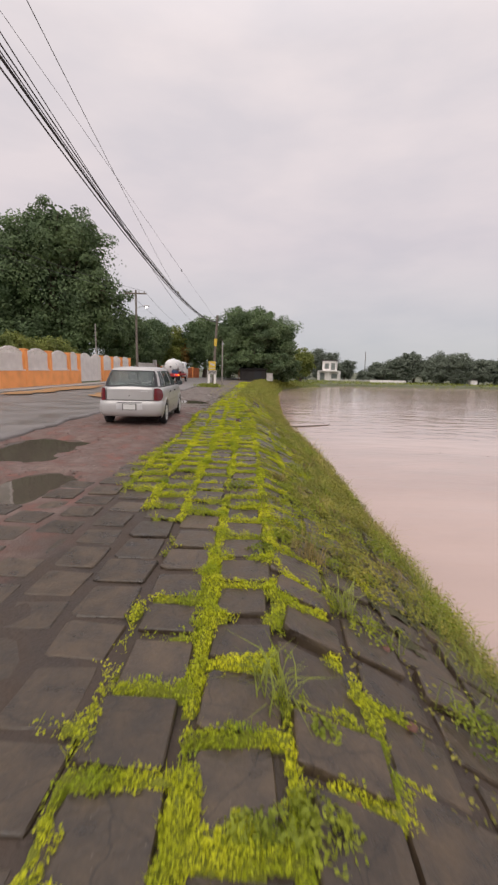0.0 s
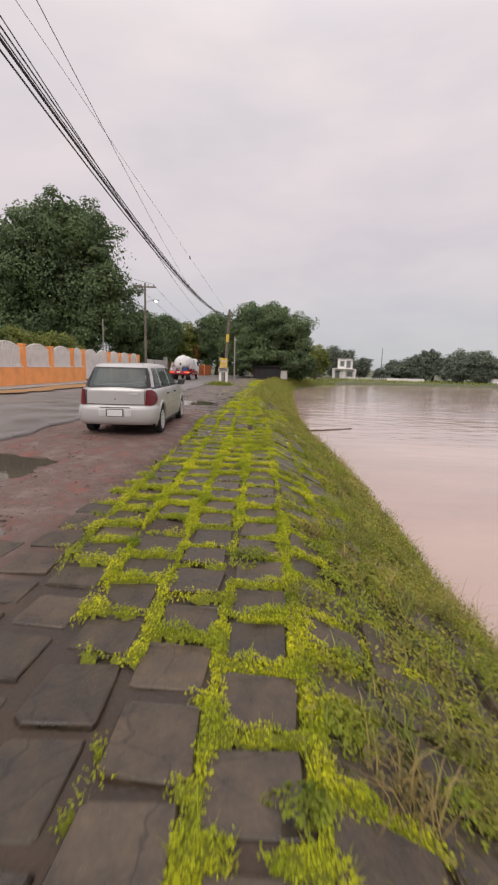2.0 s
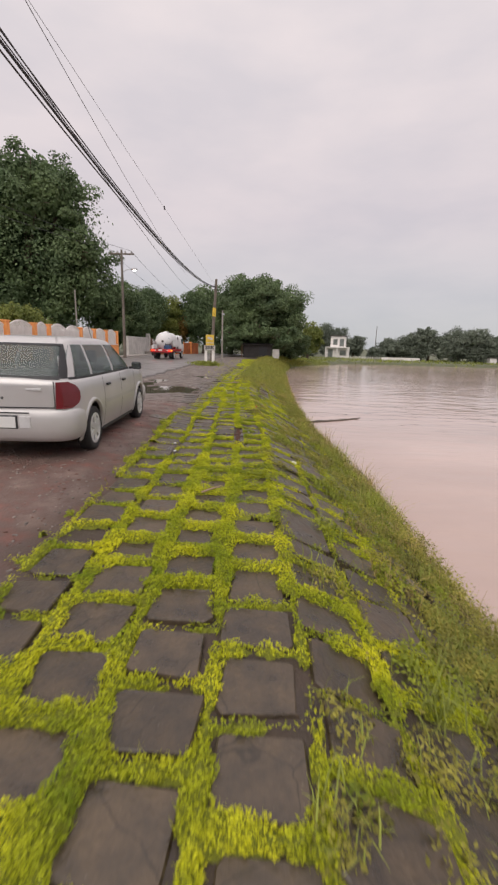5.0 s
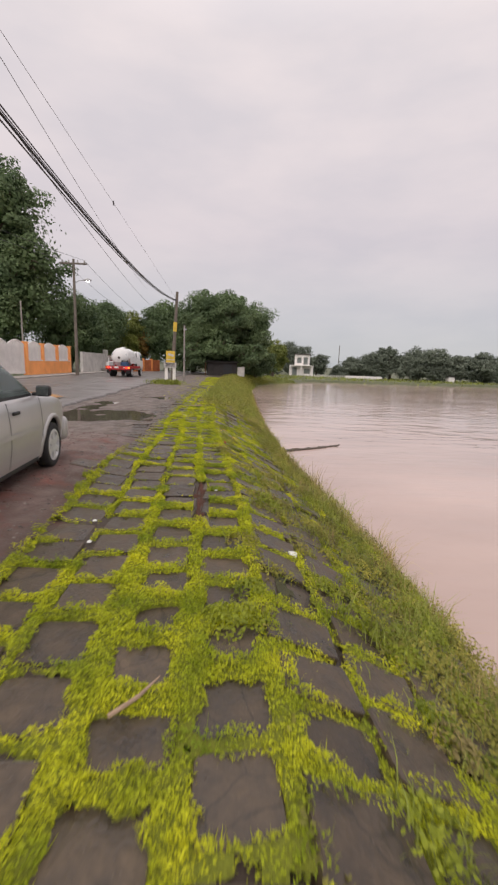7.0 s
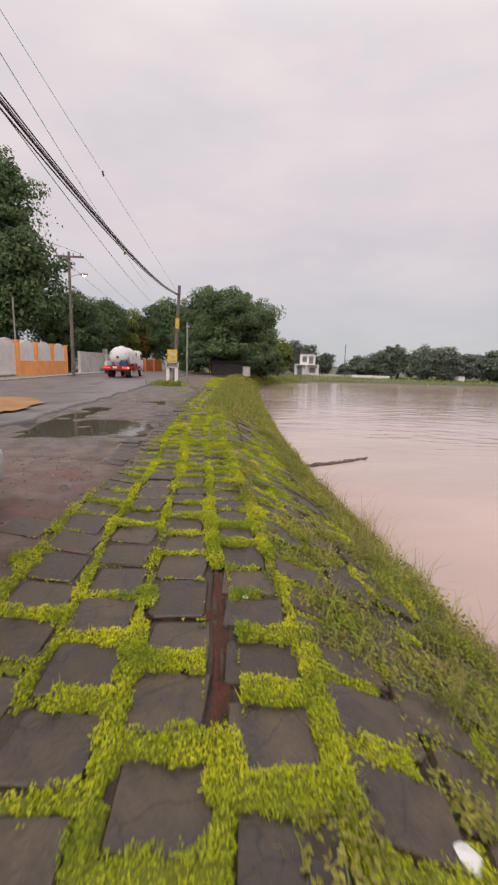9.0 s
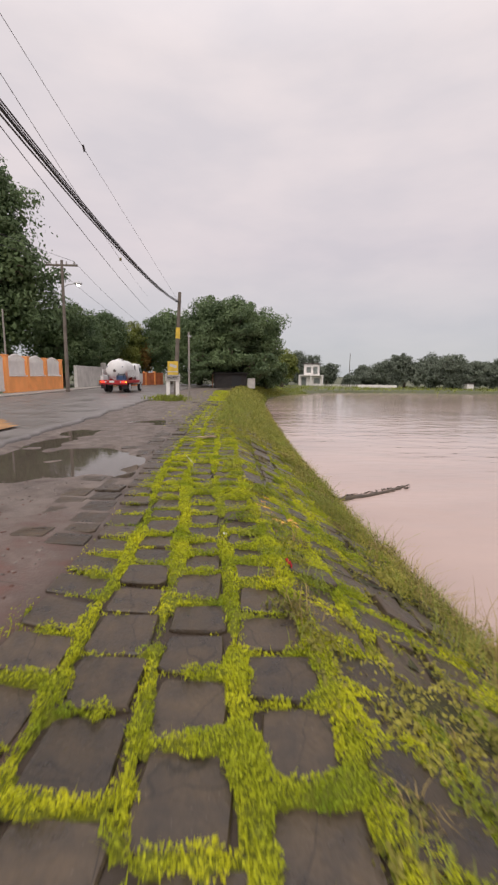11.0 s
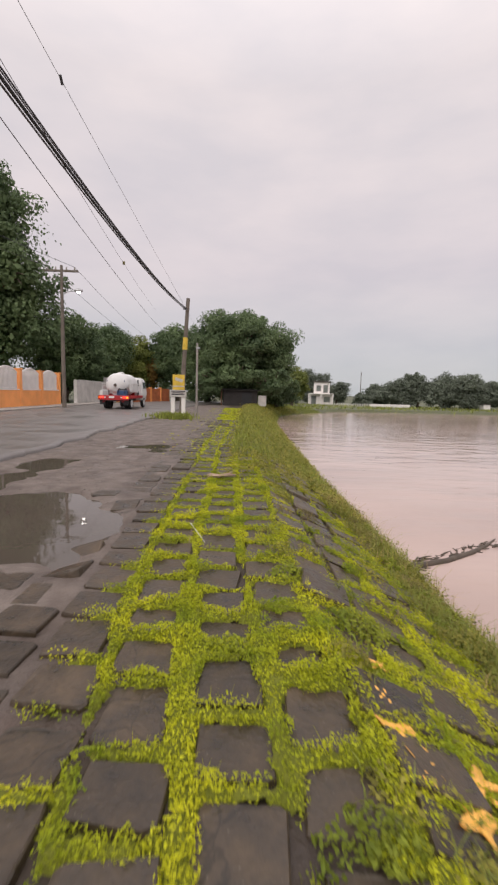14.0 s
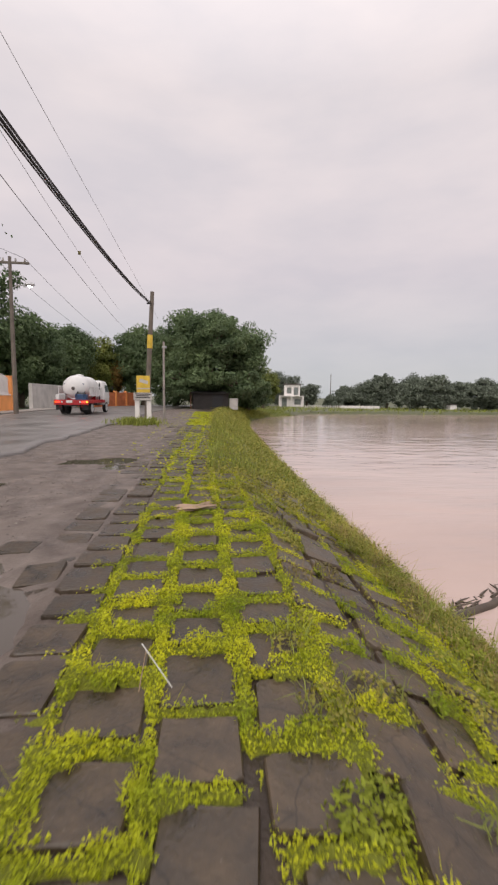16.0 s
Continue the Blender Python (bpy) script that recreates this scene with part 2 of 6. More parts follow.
def leaf_cloud(rng, centres, width, length, flat=0.5, toward=None, corners=4):
    """Pointed leaves (two triangles each, folded) at the centres; flat: how far they lie level; toward: the way they face."""
    n = len(centres)
    nrm = rng.normal(size=(n, 3))
    nrm[:, 2] = np.abs(nrm[:, 2]) + flat * 3
    if toward is not None:
        nrm = 0.45 * rng.normal(size=(n, 3)) + toward
    nrm /= np.linalg.norm(nrm, axis=1, keepdims=True)
    d = rng.normal(size=(n, 3))
    d -= (d * nrm).sum(1, keepdims=True) * nrm
    d /= np.linalg.norm(d, axis=1, keepdims=True)
    s = np.cross(nrm, d)
    w = (np.asarray(width) * rng.uniform(0.7, 1.3, n))[:, None] / 2
    h = (np.asarray(length) * rng.uniform(0.7, 1.3, n))[:, None] / 2
    if corners == 3:
        return np.stack([centres - d * h - s * w, centres - d * h * 0.6 + s * w, centres + d * h], 1).reshape(-1, 3), np.arange(3 * n).reshape(-1, 3)
    v = np.stack([centres - d * h, centres + s * w - nrm * w * 0.3, centres + d * h, centres - s * w - nrm * w * 0.3], 1).reshape(-1, 3)
    return v, np.arange(4 * n).reshape(-1, 4)


def spikes(rng, roots, height, width, lean=0.5):
    """Short grass: one slender triangle each."""
    n = len(roots)
    a, b = rng.uniform(0, 2 * np.pi, n), rng.uniform(0, 2 * np.pi, n)
    h = (np.asarray(height) * rng.uniform(0.5, 1.3, n))[:, None]
    w = width * rng.uniform(0.7, 1.3, n)[:, None] / 2
    side = np.stack([np.cos(a), np.sin(a), np.zeros(n)], 1) * w
    tip = roots + h * np.stack([lean * np.cos(b), lean * np.sin(b), np.ones(n)], 1)
    return np.stack([roots - side, roots + side, tip], 1).reshape(-1, 3), np.arange(3 * n).reshape(-1, 3)


def blades(rng, roots, height, width, lean=0.5):
    """Bent grass blades: three-point strips that taper to a tip."""
    n = len(roots)
    a = rng.uniform(0, 2 * np.pi, n)
    h = np.asarray(height) * rng.uniform(0.55, 1.25, n)
    out = np.stack([np.cos(a), np.sin(a), np.zeros(n)], 1)
    side = np.stack([-np.sin(a), np.cos(a), np.zeros(n)], 1) * (np.asarray(width) * rng.uniform(0.7, 1.3, n))[:, None] / 2
    le = (lean * rng.uniform(0.2, 1.4, n))[:, None]
    up = np.array([0, 0, 1.0])
    mid = roots + h[:, None] * (0.6 * up + 0.35 * le * out)
    tip = roots + h[:, None] * ((1 - 0.3 * le) * up + 1.0 * le * out)
    v = np.stack([roots - side, roots + side, mid + side * 0.8, mid - side * 0.8, tip + side * 0.1, tip - side * 0.1], 1).reshape(-1, 3)
    i = np.arange(n)[:, None] * 6
    return v, np.concatenate([i + np.array([[0, 1, 2, 3]]), i + np.array([[3, 2, 4, 5]])])


# ---- the lie of the land ----
WATER = -1.25
EDGE_Y = [-3000, -60, 4.4, 8.3, 13.5, 17.4, 19.2, 25, 35, 50, 60, 66, 78, 82, 84, 90, 4000]
EDGE_X = [60, 2.4, 1.02, 0.93, 0.79, 0.5, 0.36, 0.3, 0.5, 1.2, 2.4, 4.8, 12.8, 38, 400, 4000, 4000]
PUDDLES = [(-2.75, 9.7, 0.75, 1.2), (-1.65, 7.35, 0.36, 0.7), (-2.30, 19.95, 1.15, 1.25), (-1.42, 20.0, 0.42, 0.9), (-3.1, 21.3, 0.35, 1.2), (-2.95, 23.1, 0.42, 0.65), (-1.95, 25.4, 0.6, 0.5), (-1.55, 24.8, 0.3, 0.35)]


def edge_x(y):
    """The crest of the bank: east of it the ground falls to the river."""
    return np.interp(y, EDGE_Y, EDGE_X)


def waves(x, y):
    return (np.sin(1.7 * x + 0.9 * y + 0.3) + np.sin(-1.1 * x + 1.9 * y + 1.7) + np.sin(3.7 * x + 2.9 * y) * 0.6 + np.sin(5.3 * x - 4.1 * y + 2.0) * 0.4) / 3


def ground_z(x, y):
    x, y = np.asarray(x, dtype=float), np.asarray(y, dtype=float)
    slope = (edge_x(y + 0.5) - edge_x(y - 0.5))
    s = np.maximum(0, (x - edge_x(y)) / np.sqrt(1 + slope ** 2))
    fall = 0.42 * s + 0.06 * s ** 2 + 0.5 * np.maximum(0, s - 1.3) ** 2
    z = -np.minimum(fall, 2.6)
    far = np.clip((y - 56) / 24, 0, 1) * np.clip((x + 2) / 5, 0, 1)
    z = np.maximum(z - 0.85 * far * far * (3 - 2 * far), -2.8)
    z = z + 0.10 * np.clip((-x - 0.55) / 0.7, 0, 1) * np.clip((y - 10.2) / 1.2, 0, 1) * np.clip((17.4 - y) / 1.2, 0, 1) * np.clip((x + 3.6) / 0.7, 0, 1)
    dip = np.zeros_like(x)
    for px, py, rx, ry in PUDDLES:
        q = np.abs((x - px) / rx) ** 2.6 + np.abs((y - py) / ry) ** 2.6 + 0.75 * waves(2.2 * x + 1.3, 2.2 * y) + 0.45 * waves(5.1 * y, 4.3 * x)
        dip = np.maximum(dip, np.clip(1.25 - q, 0, 1))
    z = z - 0.035 - 0.075 * dip + 0.012 * waves(2 * x, 2 * y) * (np.abs(x) < 30)
    return z


def lines(*spans):
    """Grid lines: (from, to, step) spans, joined."""
    return np.unique(np.round(np.concatenate([np.linspace(a, b, max(2, int(round((b - a) / st)) + 1)) for a, b, st in spans]), 4))


def sheet(xs, ys, zf, name, mat, keep=None):
    gx, gy = np.meshgrid(xs, ys)
    v = np.stack([gx.ravel(), gy.ravel(), np.broadcast_to(zf(gx, gy), gx.shape).ravel()], 1)
    i = (np.arange(len(ys) - 1)[:, None] * len(xs) + np.arange(len(xs) - 1)[None, :]).ravel()
    f = np.stack([i, i + 1, i + len(xs) + 1, i + len(xs)], 1)
    if keep is not None:
        c = v[f].mean(1)
        f = f[keep(c[:, 0], c[:, 1])]
        used, back = np.unique(f, return_inverse=True)
        v, f = v[used], back.reshape(f.shape)
    me = mesh_of(name, v, f, mat)
    me.polygons.foreach_set("use_smooth", [True] * len(me.polygons))
    return new(name, me)


def ground_material():
    """Dark soil, a reddish dirt shoulder beside the road, grass elsewhere."""
    m = material("ground_soil", (0.056, 0.039, 0.028), 0.66, spread=0.35, scale=3, fine=45, bump=0.6, depth=0.02, rough_spread=0.2)
    n, l = m.node_tree.nodes, m.node_tree.links
    b = n["Principled BSDF"]
    soil = b.inputs["Base Color"].links[0].from_socket
    geo = n.new("ShaderNodeNewGeometry")
    sep = n.new("ShaderNodeSeparateXYZ")
    l.new(geo.outputs["Position"], sep.inputs[0])
    warp = n.new("ShaderNodeTexNoise")
    warp.inputs["Scale"].default_value, warp.inputs["Detail"].default_value = 1.1, 6
    l.new(geo.outputs["Position"], warp.inputs["Vector"])

    def band(socket, a, b2, noise):
        s = n.new("ShaderNodeMath")
        s.operation = "MULTIPLY_ADD"
        s.inputs[1].default_value = noise
        l.new(warp.outputs["Fac"], s.inputs[0])
        l.new(socket, s.inputs[2])
        r = n.new("ShaderNodeMapRange")
        r.inputs["From Min"].default_value, r.inputs["From Max"].default_value = a, b2
        l.new(s.outputs[0], r.inputs["Value"])
        return r.outputs[0]

    def mixed(fac, a, col):
        mx = n.new("ShaderNodeMix")
        mx.data_type = "RGBA"
        l.new(fac, mx.inputs["Factor"])
        l.new(a, mx.inputs["A"])
        if isinstance(col, tuple):
            mx.inputs["B"].default_value = (*col, 1)
        else:
            l.new(col, mx.inputs["B"])
        return mx.outputs["Result"]

    red = n.new("ShaderNodeValToRGB")
    for pos, col in ((0.25, (0.24, 0.078, 0.053)), (0.5, (0.125, 0.079, 0.065)), (0.75, (0.25, 0.18, 0.15))):
        e = red.color_ramp.elements[0] if pos == 0.25 else (red.color_ramp.elements[-1] if pos == 0.75 else red.color_ramp.elements.new(pos))
        e.position, e.color = pos, (*col, 1)
    g2 = n.new("ShaderNodeTexNoise")
    g2.inputs["Scale"].default_value, g2.inputs["Detail"].default_value, g2.inputs["Roughness"].default_value = 2.3, 9, 0.7
    l.new(geo.outputs["Position"], g2.inputs["Vector"])
    l.new(g2.outputs["Fac"], red.inputs["Fac"])
    grey = n.new("ShaderNodeValToRGB")
    grey.color_ramp.elements[0].position, grey.color_ramp.elements[0].color = 0.3, (0.075, 0.057, 0.048, 1)
    grey.color_ramp.elements[1].position, grey.color_ramp.elements[1].color = 0.7, (0.21, 0.172, 0.148, 1)
    l.new(g2.outputs["Fac"], grey.inputs["Fac"])
    dirt = mixed(band(sep.outputs["Y"], 19.5, 23.0, 3.0), red.outputs["Color"], grey.outputs["Color"])
    c = mixed(band(sep.outputs["X"], -0.15, -0.85, 0.9), soil, dirt)
    c = mixed(band(sep.outputs["X"], -13.2, -15.0, 1.0), c, (0.07, 0.10, 0.03))
    c = mixed(band(sep.outputs["Y"], 67.0, 72.0, 3.0), c, (0.085, 0.095, 0.04))
    l.new(c, b.inputs["Base Color"])
    return m


def water_material(name, base, rough, wave, size, stretch, ior=1.33):
    m = bpy.data.materials.new(name)
    m.use_nodes = True
    n, l = m.node_tree.nodes, m.node_tree.links
    b = n["Principled BSDF"]
    b.inputs["Roughness"].default_value, b.inputs["IOR"].default_value = rough, ior
    geo = n.new("ShaderNodeNewGeometry")
    mp = n.new("ShaderNodeMapping")
    mp.inputs["Scale"].default_value = stretch
    l.new(geo.outputs["Position"], mp.inputs["Vector"])
    tint = n.new("ShaderNodeTexNoise")
    tint.inputs["Scale"].default_value, tint.inputs["Detail"].default_value = 0.25, 4
    l.new(mp.outputs[0], tint.inputs["Vector"])
    r = n.new("ShaderNodeValToRGB")
    r.color_ramp.elements[0].position, r.color_ramp.elements[0].color = 0.35, (*(c * 0.86 for c in base), 1)
    r.color_ramp.elements[1].position, r.color_ramp.elements[1].color = 0.65, (*(c * 1.08 for c in base), 1)
    l.new(tint.outputs["Fac"], r.inputs["Fac"])
    l.new(r.outputs[0], b.inputs["Base Color"])
    a, c = n.new("ShaderNodeTexNoise"), n.new("ShaderNodeTexNoise")
    a.inputs["Scale"].default_value, a.inputs["Detail"].default_value = size, 3
    c.inputs["Scale"].default_value, c.inputs["Detail"].default_value = size * 0.15, 2
    l.new(mp.outputs[0], a.inputs["Vector"])
    l.new(mp.outputs[0], c.inputs["Vector"])
    mul = n.new("ShaderNodeMath")
    mul.operation = "MULTIPLY"
    l.new(a.outputs["Fac"], mul.inputs[0])
    l.new(c.outputs["Fac"], mul.inputs[1])
    bp = n.new("ShaderNodeBump")
    bp.inputs["Strength"].default_value, bp.inputs["Distance"].default_value = wave, 0.11
    l.new(mul.outputs[0], bp.inputs["Height"])
    l.new(bp.outputs[0], b.inputs["Normal"])
    return m


M["ground"] = ground_material()
M["river"] = water_material("muddy_river_water", (0.49, 0.372, 0.328), 0.08, 1.0, 1.2, (0.45, 1.0, 1.0))
M["puddle"] = water_material("puddle_water", (0.10, 0.082, 0.066), 0.015, 0.02, 6.0, (1, 1, 1), 1.45)

ground = sheet(lines((-3000, -400, 400), (-400, -60, 40), (-60, -12, 4), (-12, -4, 0.5), (-4, 3.8, 0.1), (3.8, 14, 0.6), (14, 80, 6), (80, 400, 40), (400, 3000, 400)),
               lines((-3000, -300, 300), (-300, -20, 20), (-20, 2, 1), (2, 30, 0.125), (30, 50, 0.5), (50, 96, 1.0), (96, 200, 8), (200, 600, 50), (600, 3000, 300)), ground_z, "ground", M["ground"])
tagged(ground, "damp soil ground with a reddish dirt shoulder", "ground", kind="structure")
water = sheet(lines((-2, 60, 2), (60, 400, 20), (400, 3000, 260)), lines((-600, -20, 40), (-20, 100, 4)), lambda x, y: WATER + 0 * x, "water", M["river"], keep=lambda x, y: x > edge_x(y) + 1.2)
tagged(water, "wide muddy brown river in flood", "river", kind="structure")

for x0, x1, y0, y1 in ((-3.75, -1.75, 8.2, 11.3), (-2.15, -1.15, 6.4, 8.3), (-3.6, -0.75, 17.9, 24.0), (-2.8, -1.15, 24.25, 26.1)):
    ob = sheet(np.linspace(x0, x1, 8), np.linspace(y0, y1, 8), lambda x, y: -0.068 + 0 * x, "puddle", M["puddle"])
    tagged(ob, "shallow rain puddle on the dirt shoulder", "puddle", "puddles beside the road")


# ---- road ----
def bend(y):
    return np.where(y > 48, 0.012 * (y - 48) ** 2, 0.0)


def road_sheet():
    ys = lines((-80, 2, 2), (2, 45, 0.12), (45, 67, 1))
    us = np.concatenate([[0, 0.002], np.linspace(0.03, 0.97, 24), [0.995, 1.0, 1.0]])
    v = []
    for y in ys:
        e = -3.62 + 0.05 * math.sin(1.3 * y) + 0.03 * math.sin(3.1 * y + 1) + 0.13 * noise.noise((y * 1.2, 0, 0)) + 0.09 * noise.noise((y * 4.3, 7, 0))
        for k, u in enumerate(us):
            x = -10.6 + (e + 10.6) * u
            z = 0.030 + 0.03 * math.sin(math.pi * u) + 0.008 * noise.noise((x, y * 0.8, 0))
            if k == 0 or k == len(us) - 1:
                z = -0.12
            if k == len(us) - 2:
                z = -0.012
            v.append((x + float(bend(y)), y, z))
    i = (np.arange(len(ys) - 1)[:, None] * len(us) + np.arange(len(us) - 1)[None, :]).ravel()
    f = np.stack([i, i + 1, i + len(us) + 1, i + len(us)], 1)
    ob = new("road", mesh_of("road", v, f, M["asphalt"]))
    return tagged(ob, "wet patched asphalt road with a broken edge", "road", kind="structure")


road_sheet()


# ---- trees ----
def tree(name, x, y, height, lobes, leaves, leaf, mat, label, seed, trunk=0.25, group="", base=None):
    """A trunk with limbs into each lobe (centre x, y, z and radii), and a crown of leaf clumps with gaps."""
    rng = np.random.default_rng(seed)
    z0 = float(ground_z(x, y)) if base is None else base
    t = thing(name, label, "tree", group, pose(x, y, z0))
    fork = height * 0.28
    bm = tube([(0, 0, -0.3), (0.02 * height, 0, fork * 0.5), (0.0, 0.01 * height, fork)], [trunk * 1.35, trunk, trunk * 0.85], 9)
    for lx, ly, lz, rx, ry, rz in lobes:
        mid = (lx * 0.45, ly * 0.45, fork + (lz - fork) * 0.45)
        tube([(0, 0, fork * 0.9), mid, (lx, ly, lz), (lx * 1.1, ly * 1.1, lz + rz * 0.6)], [trunk * 0.6, trunk * 0.4, trunk * 0.2, trunk * 0.06], 6, bm)
        for k in range(3):
            d = rng.normal(size=3)
            d /= np.linalg.norm(d)
            tube([mid, (lx + d[0] * rx * 0.5, ly + d[1] * ry * 0.5, lz + d[2] * rz * 0.5), (lx + d[0] * rx * 0.9, ly + d[1] * ry * 0.9, lz + d[2] * rz * 0.9)], [trunk * 0.25, trunk * 0.12, trunk * 0.04], 5, bm)
    part("trunk", bm, M["bark"], t)
    vol = np.array([a[3] * a[4] * a[5] for a in lobes]) ** (2 / 3)
    pts, faces = [], []
    for lobe, share in zip(lobes, vol / vol.sum()):
        c, r = np.array(lobe[:3]), np.array(lobe[3:])
        n_cl = max(10, int(19 * share * len(lobes)))
        d = rng.normal(size=(n_cl, 3))
        d /= np.linalg.norm(d, axis=1, keepdims=True)
        rad = rng.uniform(0.35, 1.0, (n_cl, 1)) ** 0.5 * rng.uniform(0.8, 1.12, (n_cl, 1))
        cl = c + d * r * rad
        size = r.mean() * rng.uniform(0.24, 0.50, n_cl)
        which = rng.integers(0, n_cl, int(leaves * share))
        off = rng.normal(size=(len(which), 3))
        off /= np.linalg.norm(off, axis=1, keepdims=True)
        off *= rng.uniform(0.2, 1.0, (len(which), 1)) ** 0.6 * size[which][:, None] * np.array([1.15, 1.15, 0.8])
        pts.append(cl[which] + off)
        face = off / np.linalg.norm(off, axis=1, keepdims=True) + 0.6 * (pts[-1] - c) / r + np.array([0, 0, 0.35])
        faces.append(face / np.linalg.norm(face, axis=1, keepdims=True))
    pts, faces = np.concatenate(pts), np.concatenate(faces)
    low = pts[:, 2] > 0.15
    pts, faces = pts[low], faces[low]
    inner = []
    for lobe, share in zip(lobes, vol / vol.sum()):
        d = rng.normal(size=(int(leaves * share * 0.19), 3))
        d *= rng.uniform(0, 0.62, (len(d), 1)) ** 0.5 / np.linalg.norm(d, axis=1, keepdims=True)
        inner.append(np.array(lobe[:3]) + d * np.array(lobe[3:]))
    inner = np.concatenate(inner)
    inner = inner[inner[:, 2] > 0.25]
    size = np.concatenate([np.full(len(pts), leaf * 0.92), np.full(len(inner), leaf * 1.75)])
    v, f = leaf_cloud(rng, np.concatenate([pts, inner]), size * 0.62, size, 0.25, np.concatenate([faces, rng.normal(size=inner.shape) * 0.6]))
    ob = new("crown", mesh_of("crown", v, f, mat))
    ob.parent = t
    return t


def ring(cx, cy, cz, rx, ry, rz, n, rng, r=0.45):
    """Lobes spread in an ellipsoid, with a full middle."""
    out = [(cx, cy, cz, rx * 0.75, ry * 0.75, rz * 0.75)]
    for _ in range(n):
        d = rng.normal(size=3)
        d /= np.linalg.norm(d)
        k = rng.uniform(0.55, 0.72)
        out.append((cx + d[0] * rx * k, cy + d[1] * ry * k, cz + d[2] * rz * k, rx * r, ry * r, rz * r))
    return out


tr = np.random.default_rng(11)
tree("tree", -21.1, 48.5, 17, ring(0, 0, 9.4, 8.0, 5.5, 8.2, 15, tr, 0.42) + [(5.6, -2, 9.0, 2.0, 1.8, 1.6), (4.0, -1, 13.0, 2.6, 2.2, 2.4), (3.4, -1, 5.0, 3.4, 2.5, 3.0), (-3, -2, 4.5, 4, 3, 3.2)], 70000, 0.30, M["tree"], "very tall dark green tree behind the orange fence", 1, 0.55)
tree("tree", -31, 50, 15, ring(0, 0, 7.4, 7.5, 6, 7.2, 10, tr), 25800, 0.36, M["tree"], "tall dark green tree beyond the fence", 2, 0.5)
tree("tree", -15.2, 54, 8, ring(0, 0, 4.3, 3.6, 4, 4.0, 9, tr, 0.5), 22360, 0.24, M["tree"], "rounded dark green tree overhanging the wall", 3, 0.3)
tree("tree", -15.0, 62, 8.8, ring(0, 0, 4.4, 4.0, 4.0, 4.2, 9, tr, 0.5), 22360, 0.26, M["tree"], "rounded dark green tree beside the road", 4, 0.3)
tree("tree", -12.6, 68, 7.4, ring(0, 0, 3.9, 2.6, 3.0, 3.4, 8, tr, 0.5), 12900, 0.26, M["tree_light"], "lighter green tree at the bend of the road", 5, 0.25)
tree("tree", -10.6, 69, 5, ring(0, 0, 3.0, 1.6, 1.7, 2.4, 6, tr, 0.5), 6880, 0.24, M["tree_dry"], "small tree with dry orange-brown leaves", 6, 0.15)
tree("tree", -7.6, 70, 9.8, ring(0, 0, 5.0, 3.7, 3.4, 4.6, 10, tr, 0.48), 25800, 0.26, M["tree"], "green tree at the head of the levee", 7, 0.3)
tree("tree", 0.1, 60, 9.6, ring(0, 0, 5.0, 5.5, 4.6, 4.6, 15, tr, 0.45) + [(-2.7, -4.3, 2.5, 1.7, 1.1, 1.2), (0.3, -4.6, 2.9, 2.2, 1.1, 1.1), (3.3, -4.1, 2.3, 1.6, 1.1, 1.5)], 60000, 0.25, M["tree"], "broad dark green tree at the head of the levee", 8, 0.5)
tree("tree", -3.4, 64, 8, ring(0, 0, 3.6, 3.6, 3, 3.6, 9, tr, 0.5), 18920, 0.25, M["tree"], "dense dark tree behind the shack", 12, 0.3)
tree("tree", 4.4, 64, 5.5, ring(0, 0, 2.6, 2.8, 2.4, 2.8, 8, tr, 0.5), 13760, 0.24, M["tree"], "low dark tree on the river bank", 9, 0.22)
tree("tree", 9.3, 88, 6.4, ring(0, 0, 3.2, 3.0, 3, 3.4, 7, tr, 0.5), 10320, 0.3, M["tree_light"], "green tree on the far bank", 10, 0.25)
shrub_y = [(-13.9, 22), (-14.2, 25.5), (-14.0, 29), (-14.2, 32.5), (-14.2, 36)]
for k, (sx, sy) in enumerate(shrub_y):
    tree("shrub", sx, sy, 3.1, ring(0, 0, 2.1, 1.1, 2.0, 1.5, 6, tr, 0.5), 6020, 0.16, M["tree_light"], "bushy green shrub behind the fence", 20 + k, 0.07, "shrubs behind the fence")
# far crowns take the haze-tinted leaves; no haze lies in the air
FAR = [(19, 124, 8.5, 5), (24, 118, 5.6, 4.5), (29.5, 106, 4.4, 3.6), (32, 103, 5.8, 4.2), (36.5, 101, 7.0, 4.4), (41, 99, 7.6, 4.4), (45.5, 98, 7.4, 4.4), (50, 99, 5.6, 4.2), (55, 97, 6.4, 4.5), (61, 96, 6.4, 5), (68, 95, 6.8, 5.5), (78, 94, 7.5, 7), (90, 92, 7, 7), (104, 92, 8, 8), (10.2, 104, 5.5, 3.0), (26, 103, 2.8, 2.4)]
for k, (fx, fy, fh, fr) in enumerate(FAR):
    tree("tree", fx, fy, fh, ring(0, 0, fh * 0.48, fr, fr * 0.8, fh * 0.5, 9, tr, 0.5), 9000, 0.38, M["tree_far_haze"], "green tree on the far river bank, haze tinted into its leaves", 40 + k, 0.25, "trees along the far bank")


# ---- stone paving of the levee ----
ROWS_Y = [3.97, 4.37, 4.73, 5.07, 5.42, 5.79, 6.16, 6.53, 6.89, 7.25, 7.61, 7.96, 8.33, 8.68, 9.03, 9.38, 9.73, 10.08, 10.43, 10.83, 11.15, 11.52, 11.88, 12.25, 12.61, 12.97, 13.36, 13.71,
          14.06, 14.40, 14.74, 15.08, 15.41, 15.73, 16.04, 16.33, 16.62, 16.9, 17.17, 17.48, 17.78, 18.12, 18.42, 18.73, 19.06, 19.37, 19.74, 20.01, 20.32]
